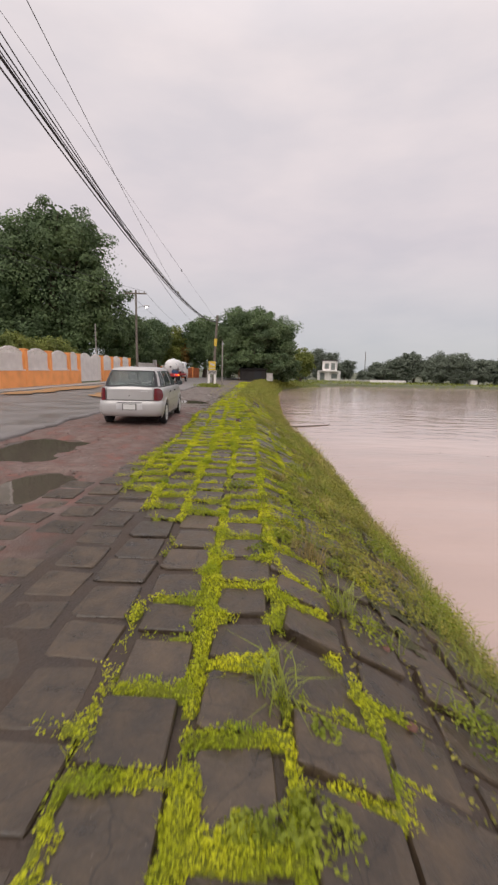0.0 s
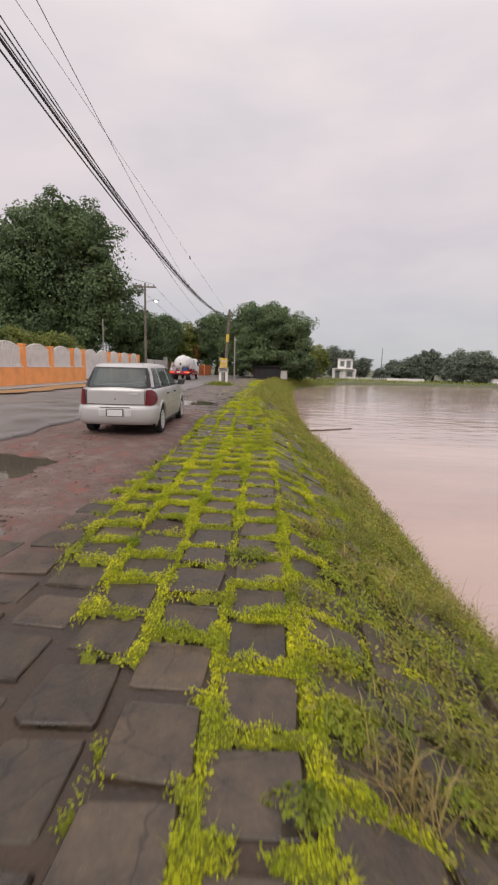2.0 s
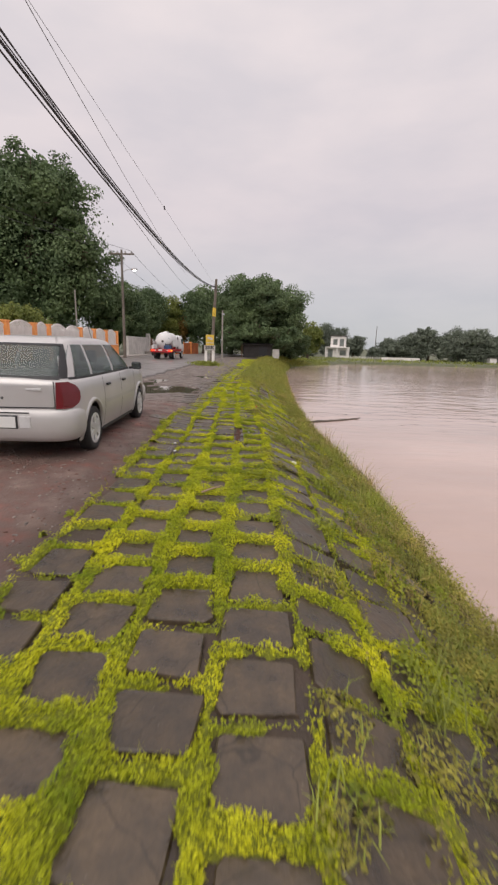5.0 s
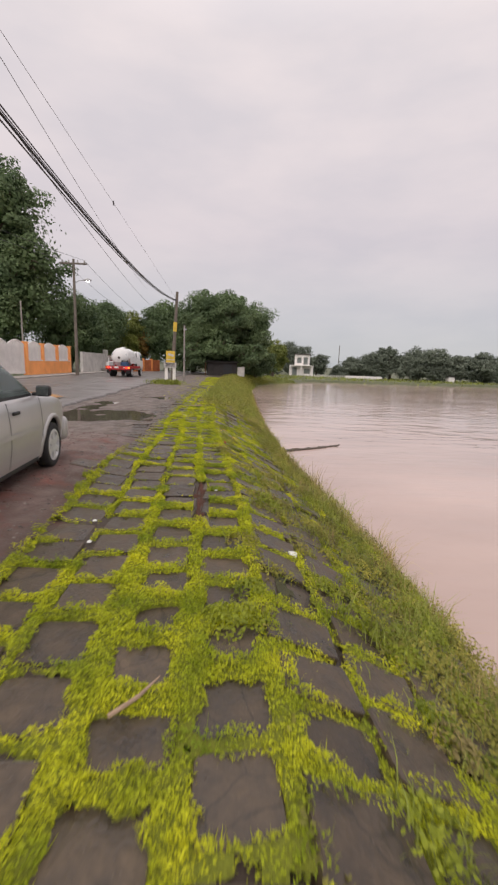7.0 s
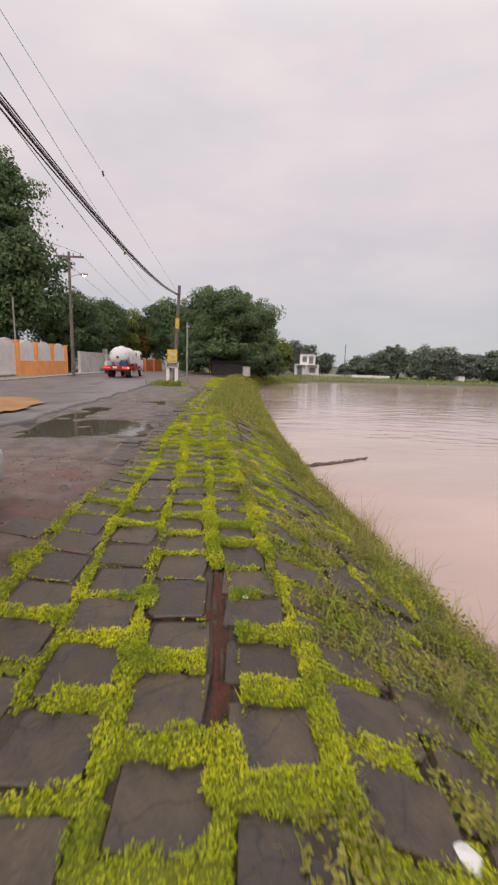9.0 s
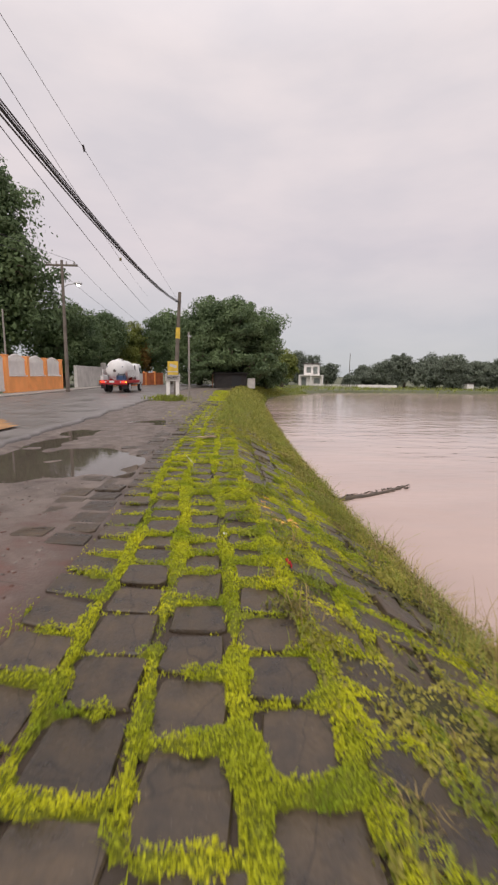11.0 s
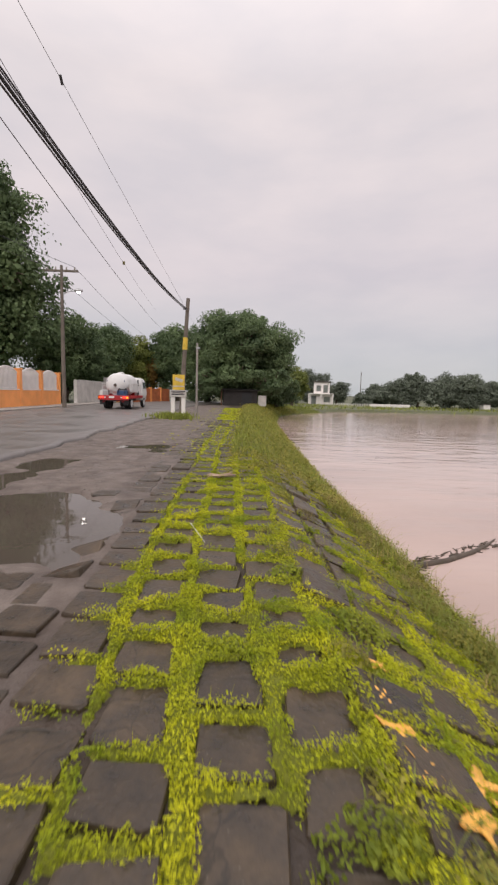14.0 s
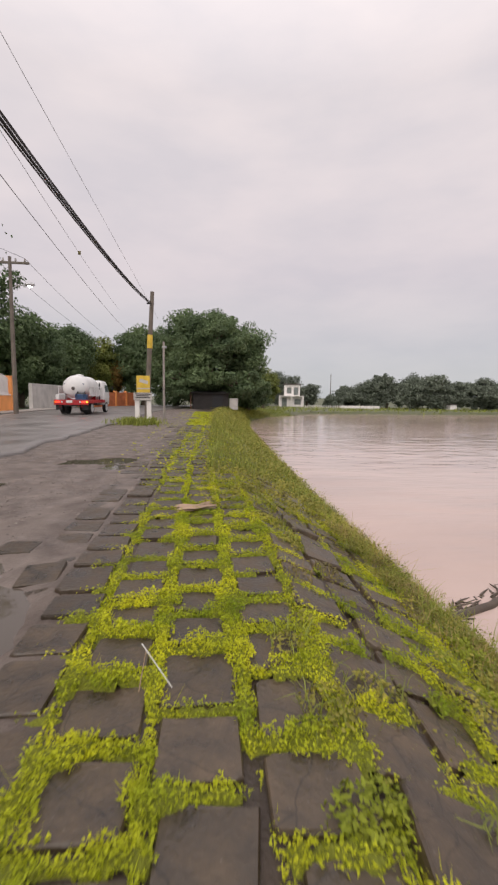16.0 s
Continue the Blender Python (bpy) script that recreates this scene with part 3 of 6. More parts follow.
while ROWS_Y[0] > 2.4:
    ROWS_Y.insert(0, ROWS_Y[0] - 0.37)
while ROWS_Y[-1] < 40:
    ROWS_Y.append(ROWS_Y[-1] + 0.32)
ROWS_Y = np.array(ROWS_Y)


def column_width(y):
    return np.interp(y, [15, 17], [0.378, 0.33])


def west_edge(y):
    """Where the paving ends beside the dirt shoulder."""
    return np.interp(y, [2, 6.5, 7.6, 8.8, 11, 14, 16.5, 17.6, 18.6, 19.6, 22, 24, 30, 40], [-2.6, -2.2, -1.3, -0.75, -0.62, -0.75, -1.15, -1.5, -1.5, -1.35, -1.45, -1.35, -1.3, -1.3])


def joint_rows(k):
    """The row joints of column k; every second column is set half a row on."""
    mid = (ROWS_Y[1:] + ROWS_Y[:-1]) / 2
    rng = np.random.default_rng(900 + k)
    rows = ROWS_Y.copy() if k % 2 else mid.copy()
    return rows + rng.normal(0, 0.012 if k >= 0 else 0.03, len(rows))


def across(k, y):
    """The west and east sides of column k. Negative columns lie down the slope."""
    w = column_width(y)
    return edge_x(y) - w * (k + 1), edge_x(y) - w * k


def paver_mesh(seed, name):
    """A worn block, 1 by 1, its top at zero: rounded outline, chamfered top, sides."""
    rng = np.random.default_rng(seed)
    r = 0.055
    base = [(-0.5 + r, -0.5), (0.5 - r, -0.5), (0.5, -0.5 + r), (0.5, 0.5 - r), (0.5 - r, 0.5), (-0.5 + r, 0.5), (-0.5, 0.5 - r), (-0.5, -0.5 + r)]
    out = np.array(base) + rng.normal(0, 0.028, (8, 2))
    bm = bmesh.new()
    rings = []
    for shrink, z in ((0.95, 0.0), (0.99, -0.007), (1.0, -0.022), (0.97, -0.16)):
        rings.append([bm.verts.new((x * shrink, y * shrink, z + (rng.normal(0, 0.002) if z > -0.1 else 0))) for x, y in out])
    bm.faces.new(rings[0])
    for a, b in zip(rings, rings[1:]):
        for i in range(8):
            bm.faces.new((b[i], b[(i + 1) % 8], a[(i + 1) % 8], a[i]))
    bmesh.ops.recalc_face_normals(bm, faces=bm.faces)
    me = bpy.data.meshes.new(name)
    bm.to_mesh(me)
    bm.free()
    me.materials.append(M["stone"])
    return me


PAVERS = [paver_mesh(s, "paving_stone") for s in range(8)]
BLOCKS = []          # column, centre x, centre y, width, length


def plan_blocks():
    for k in range(-7, 10):
        rows = joint_rows(k)
        rng = np.random.default_rng(500 + k)
        for a, b in zip(rows, rows[1:]):
            y = (a + b) / 2
            x0, x1 = across(k, y)
            x = (x0 + x1) / 2 + rng.normal(0, 0.008)
            if x < west_edge(y) + rng.normal(0, 0.12) or y > 34 + rng.normal(0, 0.5):
                continue
            w = (x1 - x0) * rng.uniform(0.74, 0.86)
            length = (b - a) * rng.uniform(0.70, 0.84) * float(np.interp(y, [13.7, 14.1, 15.6, 16.2], [1, 1.13, 1.13, 1]))
            if k < 0:
                big = 0.98 if y < 7.5 else 1.0
                w, length = w * rng.uniform(0.95, 1.14) * big, length * rng.uniform(1.0, 1.22) * big
            BLOCKS.append((k, x, y, w, length))


plan_blocks()


def smooth_z(x, y):
    return float(ground_z(x, y)) - 0.012 * float(waves(2 * x, 2 * y)) * (abs(x) < 30) + 0.022


def block_pose(k, x, y, w, length, rng):
    e = 0.05
    gx = (smooth_z(x + e, y) - smooth_z(x - e, y)) / (2 * e)
    gy = (smooth_z(x, y + e) - smooth_z(x, y - e)) / (2 * e)
    wild = 1.0 if k >= 0 else 3.0
    nrm = Vector((-gx + rng.normal(0, 0.016 * wild), -gy + rng.normal(0, 0.014 * wild), 1)).normalized()
    head = math.atan(float(edge_x(y + 0.5) - edge_x(y - 0.5))) * -1
    fwd = Vector((-math.sin(head + rng.normal(0, 0.02 * wild)) * -1, math.cos(head), 0))
    fwd = (fwd - nrm * fwd.dot(nrm)).normalized()
    side = fwd.cross(nrm)
    m = Matrix((side, fwd, nrm)).transposed().to_4x4()
    m.translation = (x, y, smooth_z(x, y) + rng.normal(0, 0.005 * wild) + (0.0 if k >= 0 else 0.012) - (0.013 if k >= 2 and y < 9 else 0.0) - (0.017 if k >= 4 and y > 15.5 else 0.0))
    stretch = 1.0 if k >= 0 else 1.12
    return m @ Matrix.Diagonal((w * stretch, length, 1, 1))


def lay(name, label, picked, seed):
    """One paved surface: its nearest 300 stones are parts, the rest are joined."""
    rng = np.random.default_rng(seed)
    top = thing(name, label, "paving", kind="structure")
    order = sorted(picked, key=lambda b: abs(b[2] - 10.8))
    near, rest = order[:300], order[300:]
    for b in near:
        ob = new("paving_stone", PAVERS[rng.integers(0, len(PAVERS))])
        ob.matrix_basis = block_pose(*b, rng)
        ob.parent = top
    vs, fs, n = [], [], 0
    src = [np.array([v.co for v in me.vertices]) for me in PAVERS]
    quads = [[tuple(p.vertices) for p in me.polygons] for me in PAVERS]
    for b in rest:
        i = rng.integers(0, len(PAVERS))
        m = np.array(block_pose(*b, rng))
        vs.append(src[i] @ m[:3, :3].T + m[:3, 3])
        fs += [tuple(n + j for j in q) for q in quads[i]]
        n += len(src[i])
    if rest:
        me = bpy.data.meshes.new("further_paving_stones")
        me.from_pydata(np.concatenate(vs).tolist(), [], fs)
        me.materials.append(M["stone"])
        ob = new("further_paving_stones", me)
        ob.parent = top
        tagged(ob, "more worn dark stones of the paving", kind="stuff")
    return top


# ---- plants in the joints and on the bank ----
def patchy(x, y, f=1.0, seed=0.0):
    x, y = x * f + seed, y * f - seed
    return 0.5 + 0.5 * (np.sin(2.1 * x + 1.3 * y) * np.sin(1.7 * y - 0.8 * x + 1.0) + 0.6 * np.sin(4.7 * x - 3.9 * y + 0.5) * np.sin(5.2 * y + 3.1 * x) + 0.35 * np.sin(11 * x + 7 * y) * np.sin(13 * y - 9 * x)) / 1.3


GRID_Y = {k: joint_rows(k) for k in range(-7, 10)}


def long_share(y):
    """Half the share of a row's length that its stones take up."""
    return np.interp(y, [13.7, 14.1, 15.6, 16.2], [0.38, 0.435, 0.435, 0.38])


def bareness(x, y):
    """Signed distance from the nearest stone's side: positive in the joints."""
    w = column_width(y)
    q = (edge_x(y) - x) / w
    k = np.floor(q).astype(int)
    dx = (np.abs(q - k - 0.5) - 0.395) * w
    dy = np.full(len(x), 9.0)
    for kk in range(-7, 10):
        sel = k == kk
        if sel.any():
            rows = GRID_Y[kk]
            i = np.clip(np.searchsorted(rows, y[sel]), 1, len(rows) - 1)
            a, b = rows[i - 1], rows[i]
            dy[sel] = np.abs((y[sel] - (a + b) / 2)) - long_share(y[sel]) * (b - a)
    return np.maximum(dx, dy), k, q


def moss_share(x, y, q):
    """How thickly the joints are grown, by column and along the levee."""
    east = np.interp(y, [3, 6, 8, 12, 13.2, 14.3, 16, 20, 26], [1.25, 1.4, 2.8, 2.7, 2.4, 2.7, 2.5, 2.2, 2.5])
    fade = np.interp(y, [6, 8, 14, 16], [0.75, 0.42, 0.42, 0.68])
    s = np.clip(1.25 - np.maximum(0, q - east) * fade, 0.05, 1)
    s = s * np.clip(1.05 + np.minimum(0, q) * 0.05, 0.3, 1)
    bare = (np.abs(x - (edge_x(y) - column_width(y))) < 0.07) & (y > 13.0) & (y < 14.2)
    bare |= (np.abs(y - 13.71) < 0.06) & (q > 1) & (q < 2)
    near = np.clip((7.6 - y) / 1.2, 0, 1)
    band = np.exp(-((q - 1.0) / 0.30) ** 2)
    tufts = np.clip((patchy(x, y, 0.9, 2.0) - 0.40) * 6, 0, 1)
    s = s * (1 - near + near * np.maximum(band, 0.9 * tufts))
    return np.where(bare, 0.0, s)


def moss_field(x, y):
    """Depth into the joint beyond the grown outline, and how thickly it is grown there."""
    d, k, q = bareness(x, y)
    thick = moss_share(x, y, q)
    p = patchy(x, y, 1.3)
    spread = np.interp(y, [9, 11, 12.4, 13.2, 15, 16.8, 18.2, 20.5, 23], [0.005, 0.024, 0.020, 0.006, 0.012, 0.020, 0.034, 0.024, 0.010]) * ((q > np.where(y > 14.5, -3.6, -2.2)) & (q < 2.2)) * np.where(q > 0.65, np.interp(y, [18.2, 18.7], [1.0, 0.1]), 1.0)
    spread = spread + 0.022 * np.exp(-((y - 10.9) / 0.9) ** 2) * np.exp(-((q - 0.2) / 0.9) ** 2)
    spread = spread + 0.014 * np.clip((y - 14.5) / 1.0, 0, 1) * (q < 0.4) * (q > -3.0) * patchy(x, y, 1.7, 9)
    limit = 0.006 - spread - 0.06 * (p - 0.45) * thick - 0.05 * (patchy(x, y, 5, 3) - 0.5) - 0.03 * (patchy(x, y, 13, 8) - 0.5)
    dense = thick * np.clip(0.35 + 1.0 * p, 0, 1) * np.where(q < -0.8, np.clip(2.2 * patchy(x, y, 1.6, 31) - 0.45, 0, 1), 1) * ((x > west_edge(y) - 0.1) & (q > np.where(y > 14.5, -3.6, -2.4))) * ((q < 1.5) | (ground_z(x, y) > -0.066))
    return d, d - limit, dense


def grow_moss():
    rng = np.random.default_rng(77)

    def mat_z(x, y):
        d, over, dense = (a.reshape(x.shape) for a in moss_field(x.ravel(), y.ravel()))
        lump = 0.5 + 0.5 * np.sin(61 * x + 7 * np.sin(23 * y)) * np.sin(57 * y + 6 * np.sin(19 * x))
        return ground_z(x, y) - 0.012 + (0.030 + 0.026 * lump) * np.clip(over / 0.028, 0, 1) + np.where(d < 0.005, 0.010, 0)

    def mat_keep(x, y):
        d, over, dense = moss_field(x, y)
        return (over > -0.002) & (dense > 0.40 + 0.25 * (patchy(x, y, 6, 2) - 0.5))
    ob = sheet(np.arange(-2.2, 1.9, 0.023), np.arange(3.2, 24, 0.023), mat_z, "creeping_weed_mat", M["moss_mat"], keep=mat_keep)
    tagged(ob, "matted stems of creeping weeds in the joints", "weeds", kind="stuff")
    n = 2750000
    x, y = rng.uniform(-2.2, 1.9, n), rng.uniform(3.2, 24, n)
    d, over, dense = moss_field(x, y)
    thin = np.interp(y, [3.2, 19, 21, 24], [1, 1, 0.7, 0.45])
    keep = (over > 0) & (rng.uniform(0, 1, n) < np.clip((dense - 0.2) * 1.25, 0, 1) * 0.92 * thin)
    x, y, d, over = x[keep], y[keep], d[keep], over[keep]
    tall = 0.016 + (0.020 + 0.055 * patchy(x, y, 5.5, 1.0) ** 2) * np.clip(over / 0.04, 0.15, 1)
    z = ground_z(x, y) + 0.012 + rng.uniform(0, 1, len(x)) ** 0.7 * tall + np.where(d < 0.005, 0.012, 0)
    v, f = leaf_cloud(rng, np.stack([x, y, z], 1), 0.0088, 0.0135, 0.2, None, 3)
    ob = new("creeping_weed", mesh_of("creeping_weed", v, f, M["moss"]))
    tagged(ob, "bright green creeping weeds in the paving joints", "weeds", kind="stuff")
    some = rng.uniform(0, 1, len(x)) < 0.20 * np.clip(patchy(x, y, 1.9, 21) * 1.8 - 0.3, 0.15, 1)
    x, y, tall = x[some], y[some], tall[some]
    v, f = spikes(rng, np.stack([x, y, ground_z(x, y) + 0.008], 1), 0.022 + tall * 0.75, 0.0055, 0.6)
    ob = new("joint_grass", mesh_of("joint_grass", v, f, M["moss"]))
    tagged(ob, "short bright grass among the creeping weeds", "grass", kind="stuff")
    n = 64000
    x, y = rng.uniform(-1.8, 1.2, n), rng.uniform(24, 48, n)
    d, k, q = bareness(x, y)
    keep = (d > -0.02) & (rng.uniform(0, 1, n) < moss_share(x, y, q) * np.clip(patchy(x, y, 1.0) * 1.3, 0, 1)) | ((y > 34) & (patchy(x, y, 0.8) > 0.45) & (x > -0.9))
    x, y = x[keep], y[keep]
    v, f = leaf_cloud(rng, np.stack([x, y, ground_z(x, y) + rng.uniform(0.01, 0.06, len(x))], 1), 0.03, 0.045, 0.45)
    ob = new("creeping_weed", mesh_of("creeping_weed", v, f, M["moss"]))
    tagged(ob, "green creeping weeds further along the levee", "weeds", kind="stuff")


def grow_bank():
    rng = np.random.default_rng(78)
    # matted undergrowth coloured as the shade under the weeds, then leafy weeds on the slope
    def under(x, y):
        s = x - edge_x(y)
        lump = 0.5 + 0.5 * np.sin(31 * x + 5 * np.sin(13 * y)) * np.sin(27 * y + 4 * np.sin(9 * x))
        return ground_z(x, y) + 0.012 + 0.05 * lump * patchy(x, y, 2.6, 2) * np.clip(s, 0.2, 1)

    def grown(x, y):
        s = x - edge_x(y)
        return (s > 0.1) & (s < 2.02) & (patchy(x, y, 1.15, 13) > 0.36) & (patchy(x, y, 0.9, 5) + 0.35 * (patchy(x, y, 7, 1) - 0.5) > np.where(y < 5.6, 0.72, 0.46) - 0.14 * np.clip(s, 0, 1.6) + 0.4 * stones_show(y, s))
    tagged(sheet(np.arange(0.4, 3.5, 0.036), np.arange(3.2, 24, 0.036), under, "bank_undergrowth", M["weed_mat"], keep=grown), "matted undergrowth on the stone slope, coloured as shade under the weeds", "weeds", kind="stuff")
    n = 340000
    y = rng.uniform(3.2, 24, n)
    s = rng.uniform(-0.05, 2.0, n)
    x = edge_x(y) + s
    d, k, q = bareness(x, y)
    p = patchy(x, y, 0.9, 5)
    cover = np.clip((s + 0.25) / 1.0, 0.42, 0.9) * np.interp(y, [3, 6, 8, 12, 14, 16, 19, 24], [0.55, 0.75, 0.95, 0.8, 1.0, 0.95, 0.8, 0.9])
    cover = cover * np.where(y < 5.6, np.clip(0.45 + 0.6 * (s - 0.6), 0.25, 0.9), 1)
    cover = cover * np.clip((patchy(x, y, 1.15, 13) - 0.31) * 6, 0.06, 1) * (1 - stones_show(y, s) * np.where(d < 0.01, 0.97, 0.6))
    keep = rng.uniform(0, 1, n) < np.clip(cover * (0.25 + 1.3 * p) - np.where(d < -0.035, 0.30, 0.0) * np.clip(1.4 - 0.4 * s, 0.3, 1), 0, 1)
    x, y, s = x[keep], y[keep], s[keep]
    tall = 0.03 + 0.20 * np.clip(patchy(x, y, 2.6, 2) * 1.5 - 0.35, 0, 1) * np.clip(s, 0.25, 1.5)
    z = ground_z(x, y) + 0.01 + rng.uniform(0, 1, len(x)) ** 1.3 * tall
    v, f = leaf_cloud(rng, np.stack([x, y, z], 1), 0.014, 0.026, 0.22)
    tagged(new("bank_weeds", mesh_of("bank_weeds", v, f, M["weed"])), "leafy green weeds covering the stone slope", "weeds", kind="stuff")
    # grass among them, taller towards the water
    n = 26000
    y = rng.uniform(3.2, 26, n)
    s = rng.uniform(0.1, 2.0, n)
    x = edge_x(y) + s
    p = patchy(x, y, 1.1, 8)
    keep = rng.uniform(0, 1, n) < np.clip((p - 0.40) * 3.4, 0, 1) * np.clip(s / 1.2, 0.15, 1) * (1 - 0.9 * stones_show(y, s))
    x, y, s = x[keep], y[keep], s[keep]
    roots = np.stack([x, y, ground_z(x, y)], 1)
    v, f = blades(rng, roots, np.clip(0.06 + 0.10 * s, 0, 0.27), 0.0045, 0.8)
    tagged(new("bank_grass", mesh_of("bank_grass", v, f, M["grass"])), "yellow-green grass on the stone slope", "grass", kind="stuff")
    # fringe along the water, partly dry
    for name, mat, n, h, lo, hi, label in (("water_edge_grass", "drygrass", 9000, 0.22, 1.65, 2.1, "brown dry grass at the water's edge"), ("water_edge_weeds", "grass", 16000, 0.16, 1.6, 2.05, "green grass fringe at the water's edge")):
        y = rng.uniform(4, 46, n)
        x = edge_x(y) + rng.uniform(lo, hi, n)
        keep = rng.uniform(0, 1, n) < np.clip(patchy(x, y, 0.8, 4 if name.endswith("s") else 11) * 1.5 - 0.3, 0, 1)
        x, y = x[keep], y[keep]
        v, f = blades(rng, np.stack([x, y, np.maximum(ground_z(x, y), WATER - 0.05)], 1), h, 0.008, 0.55)
        tagged(new(name, mesh_of(name, v, f, M[mat])), label, "grass", kind="stuff")
    # further along the bank
    n = 60000
    y = 22 + 46 * rng.uniform(0, 1, n) ** 1.4
    x = edge_x(y) + rng.uniform(-0.5, 2.05, n) + np.where(y > 34, rng.uniform(-0.5, 0, n), 0)
    p = patchy(x, y, 0.7, 6)
    s = x - edge_x(y)
    keep = rng.uniform(0, 1, n) < np.clip(0.2 + p, 0, 1) * np.clip(0.4 + 0.6 * (s + 0.6), 0, 1)
    x, y = x[keep], y[keep]
    size = np.interp(y, [22, 60], [0.035, 0.11])
    z = ground_z(x, y) + rng.uniform(0, 1, len(x)) ** 1.2 * (0.1 + 0.3 * patchy(x, y, 0.9, 2))
    v, f = leaf_cloud(rng, np.stack([x, y, z], 1), size * 0.6, size, 0.3)
    tagged(new("bank_weeds", mesh_of("bank_weeds", v, f, M["weed"])), "overgrown green bank further along the levee", "weeds", kind="stuff")
    n = 14000
    y = 24 + 50 * rng.uniform(0, 1, n) ** 1.3
    x = edge_x(y) + rng.uniform(-0.4, 2.0, n)
    v, f = blades(rng, np.stack([x, y, ground_z(x, y)], 1), 0.26, np.interp(y, [24, 70], [0.012, 0.03]), 0.6)
    tagged(new("bank_grass", mesh_of("bank_grass", v, f, M["grass"])), "long grass further along the bank", "grass", kind="stuff")
    # the far shore
    n = 5000
    x = rng.uniform(5, 110, n)
    y = np.interp(x, EDGE_X[8:15], EDGE_Y[8:15]) + rng.uniform(-1.6, 26, n) ** 1.0
    v, f = blades(rng, np.stack([x, y, ground_z(x, y)], 1), 0.35, 0.12, 0.8)
    tagged(new("far_bank_grass", mesh_of("far_bank_grass", v, f, M["grass"])), "rough grass on the far river bank", "grass", kind="stuff")


def stones_show(y, s):
    """How bare the slope stones lie, 0 to 1, along the levee and down the slope."""
    near = np.clip((6.4 - y) / 0.8, 0, 1) * np.clip((1.35 - s) / 0.3, 0, 1)
    middle = np.interp(y, [8.5, 9.5, 12.0, 13.0], [0, 1, 1, 0]) * np.clip((1.0 - s) / 0.3, 0, 1)
    late = np.interp(y, [14.8, 16, 24, 26], [0, 1, 1, 0]) * np.clip((s - 0.15) / 0.2, 0, 1) * np.clip((1.35 - s) / 0.3, 0, 1)
    return np.maximum(np.maximum(near, 0.75 * middle), late)


def grow_clumps():
    """Weeds in separate mounds on and above the slope: leafy, olive, withered, each with blades standing out of it."""
    rng = np.random.default_rng(91)
    leafy = {"clump": [], "weed": [], "brown_weed": []}
    grassy = {"grass": [], "drygrass": []}
    for step in range(1900):
        y, s = (rng.uniform(3.6, 26), rng.uniform(-0.12, 1.85)) if step < 1450 else (rng.uniform(14, 27), rng.uniform(1.08, 1.85))
        if rng.uniform() < 0.95 * float(stones_show(y, s)) or (s < 0.12 and rng.uniform() < 0.7):
            continue
        if patchy(edge_x(y) + s, y, 1.15, 13) < 0.42 and rng.uniform() < 0.85:
            continue
        r = rng.uniform(0.06, 0.15) + 0.10 * rng.uniform() * min(1.0, max(0.0, s - 0.2))
        high = r * rng.uniform(0.45, 0.95)
        wet = np.clip((s - 1.3) / 0.6, 0, 1)
        late = float(np.clip((y - 14) / 2, 0, 1))
        green = (0.36 - 0.2 * wet) * (1 - late) + 0.34 * late
        brown = 0.10 + 0.2 * wet + 0.25 * float(wet > 0 and 14.3 < y < 17.5)
        kind = rng.choice(["clump", "weed", "brown_weed"], p=np.array([green, 1 - green - brown, brown]))
        n = int((8200 if kind == "clump" else 9500) * r * r) + 40
        a, q = rng.uniform(0, 6.28, n), rng.uniform(0, 1, n) ** 0.5
        q = q * (1 + 0.25 * np.sin(3 * a + rng.uniform(0, 6)))
        x, yy = edge_x(y) + s + np.cos(a) * q * r, y + np.sin(a) * q * r
        dome = np.clip(1 - q ** 2, 0, 1) ** 0.7
        p = np.stack([x, yy, ground_z(x, yy) + 0.015 + high * dome * rng.uniform(0.55, 1.05, n)], 1)
        face = np.stack([np.cos(a) * q, np.sin(a) * q, 0.45 + dome], 1)
        leafy[kind].append((p, np.full(n, rng.uniform(0.021, 0.031) if kind == "clump" else rng.uniform(0.018, 0.027)), face / np.linalg.norm(face, axis=1, keepdims=True)))
        m = int(n * rng.uniform(0.04, 0.22))
        roots = p[:m].copy()
        roots[:, 2] -= 0.6 * high * dome[:m]
        grassy["drygrass" if kind == "brown_weed" or rng.uniform() < 0.25 * wet + 0.08 else "grass"].append((roots, np.full(m, high * rng.uniform(0.6, 1.1) + 0.04)))
    for y, s, r, high in [(rng.uniform(5, 26), rng.uniform(1.62, 1.95), rng.uniform(0.10, 0.22), rng.uniform(0.10, 0.26)) for _ in range(70)] + [(rng.uniform(14.2, 18.6), rng.uniform(1.55, 1.9), rng.uniform(0.16, 0.30), rng.uniform(0.20, 0.36)) for _ in range(16)]:
        kind = rng.choice(["weed", "brown_weed"], p=[0.55, 0.45])
        n = int(4200 * r * r) + 50
        d = rng.normal(size=(n, 3))
        d /= np.linalg.norm(d, axis=1, keepdims=True)
        q = d * rng.uniform(0.3, 1.0, (n, 1)) ** 0.5
        x, yy = edge_x(y) + s + q[:, 0] * r, y + q[:, 1] * r * 1.3
        p = np.stack([x, yy, np.maximum(ground_z(x, yy), WATER) + high * (0.55 + 0.5 * q[:, 2])], 1)
        leafy[kind].append((p, np.full(n, rng.uniform(0.018, 0.028)), d))
        m = int(12 + 120 * r)
        roots = np.stack([edge_x(y) + s + rng.normal(0, r * 0.4, m), y + rng.normal(0, r * 0.5, m), np.zeros(m)], 1)
        roots[:, 2] = np.maximum(ground_z(roots[:, 0], roots[:, 1]), WATER - 0.02)
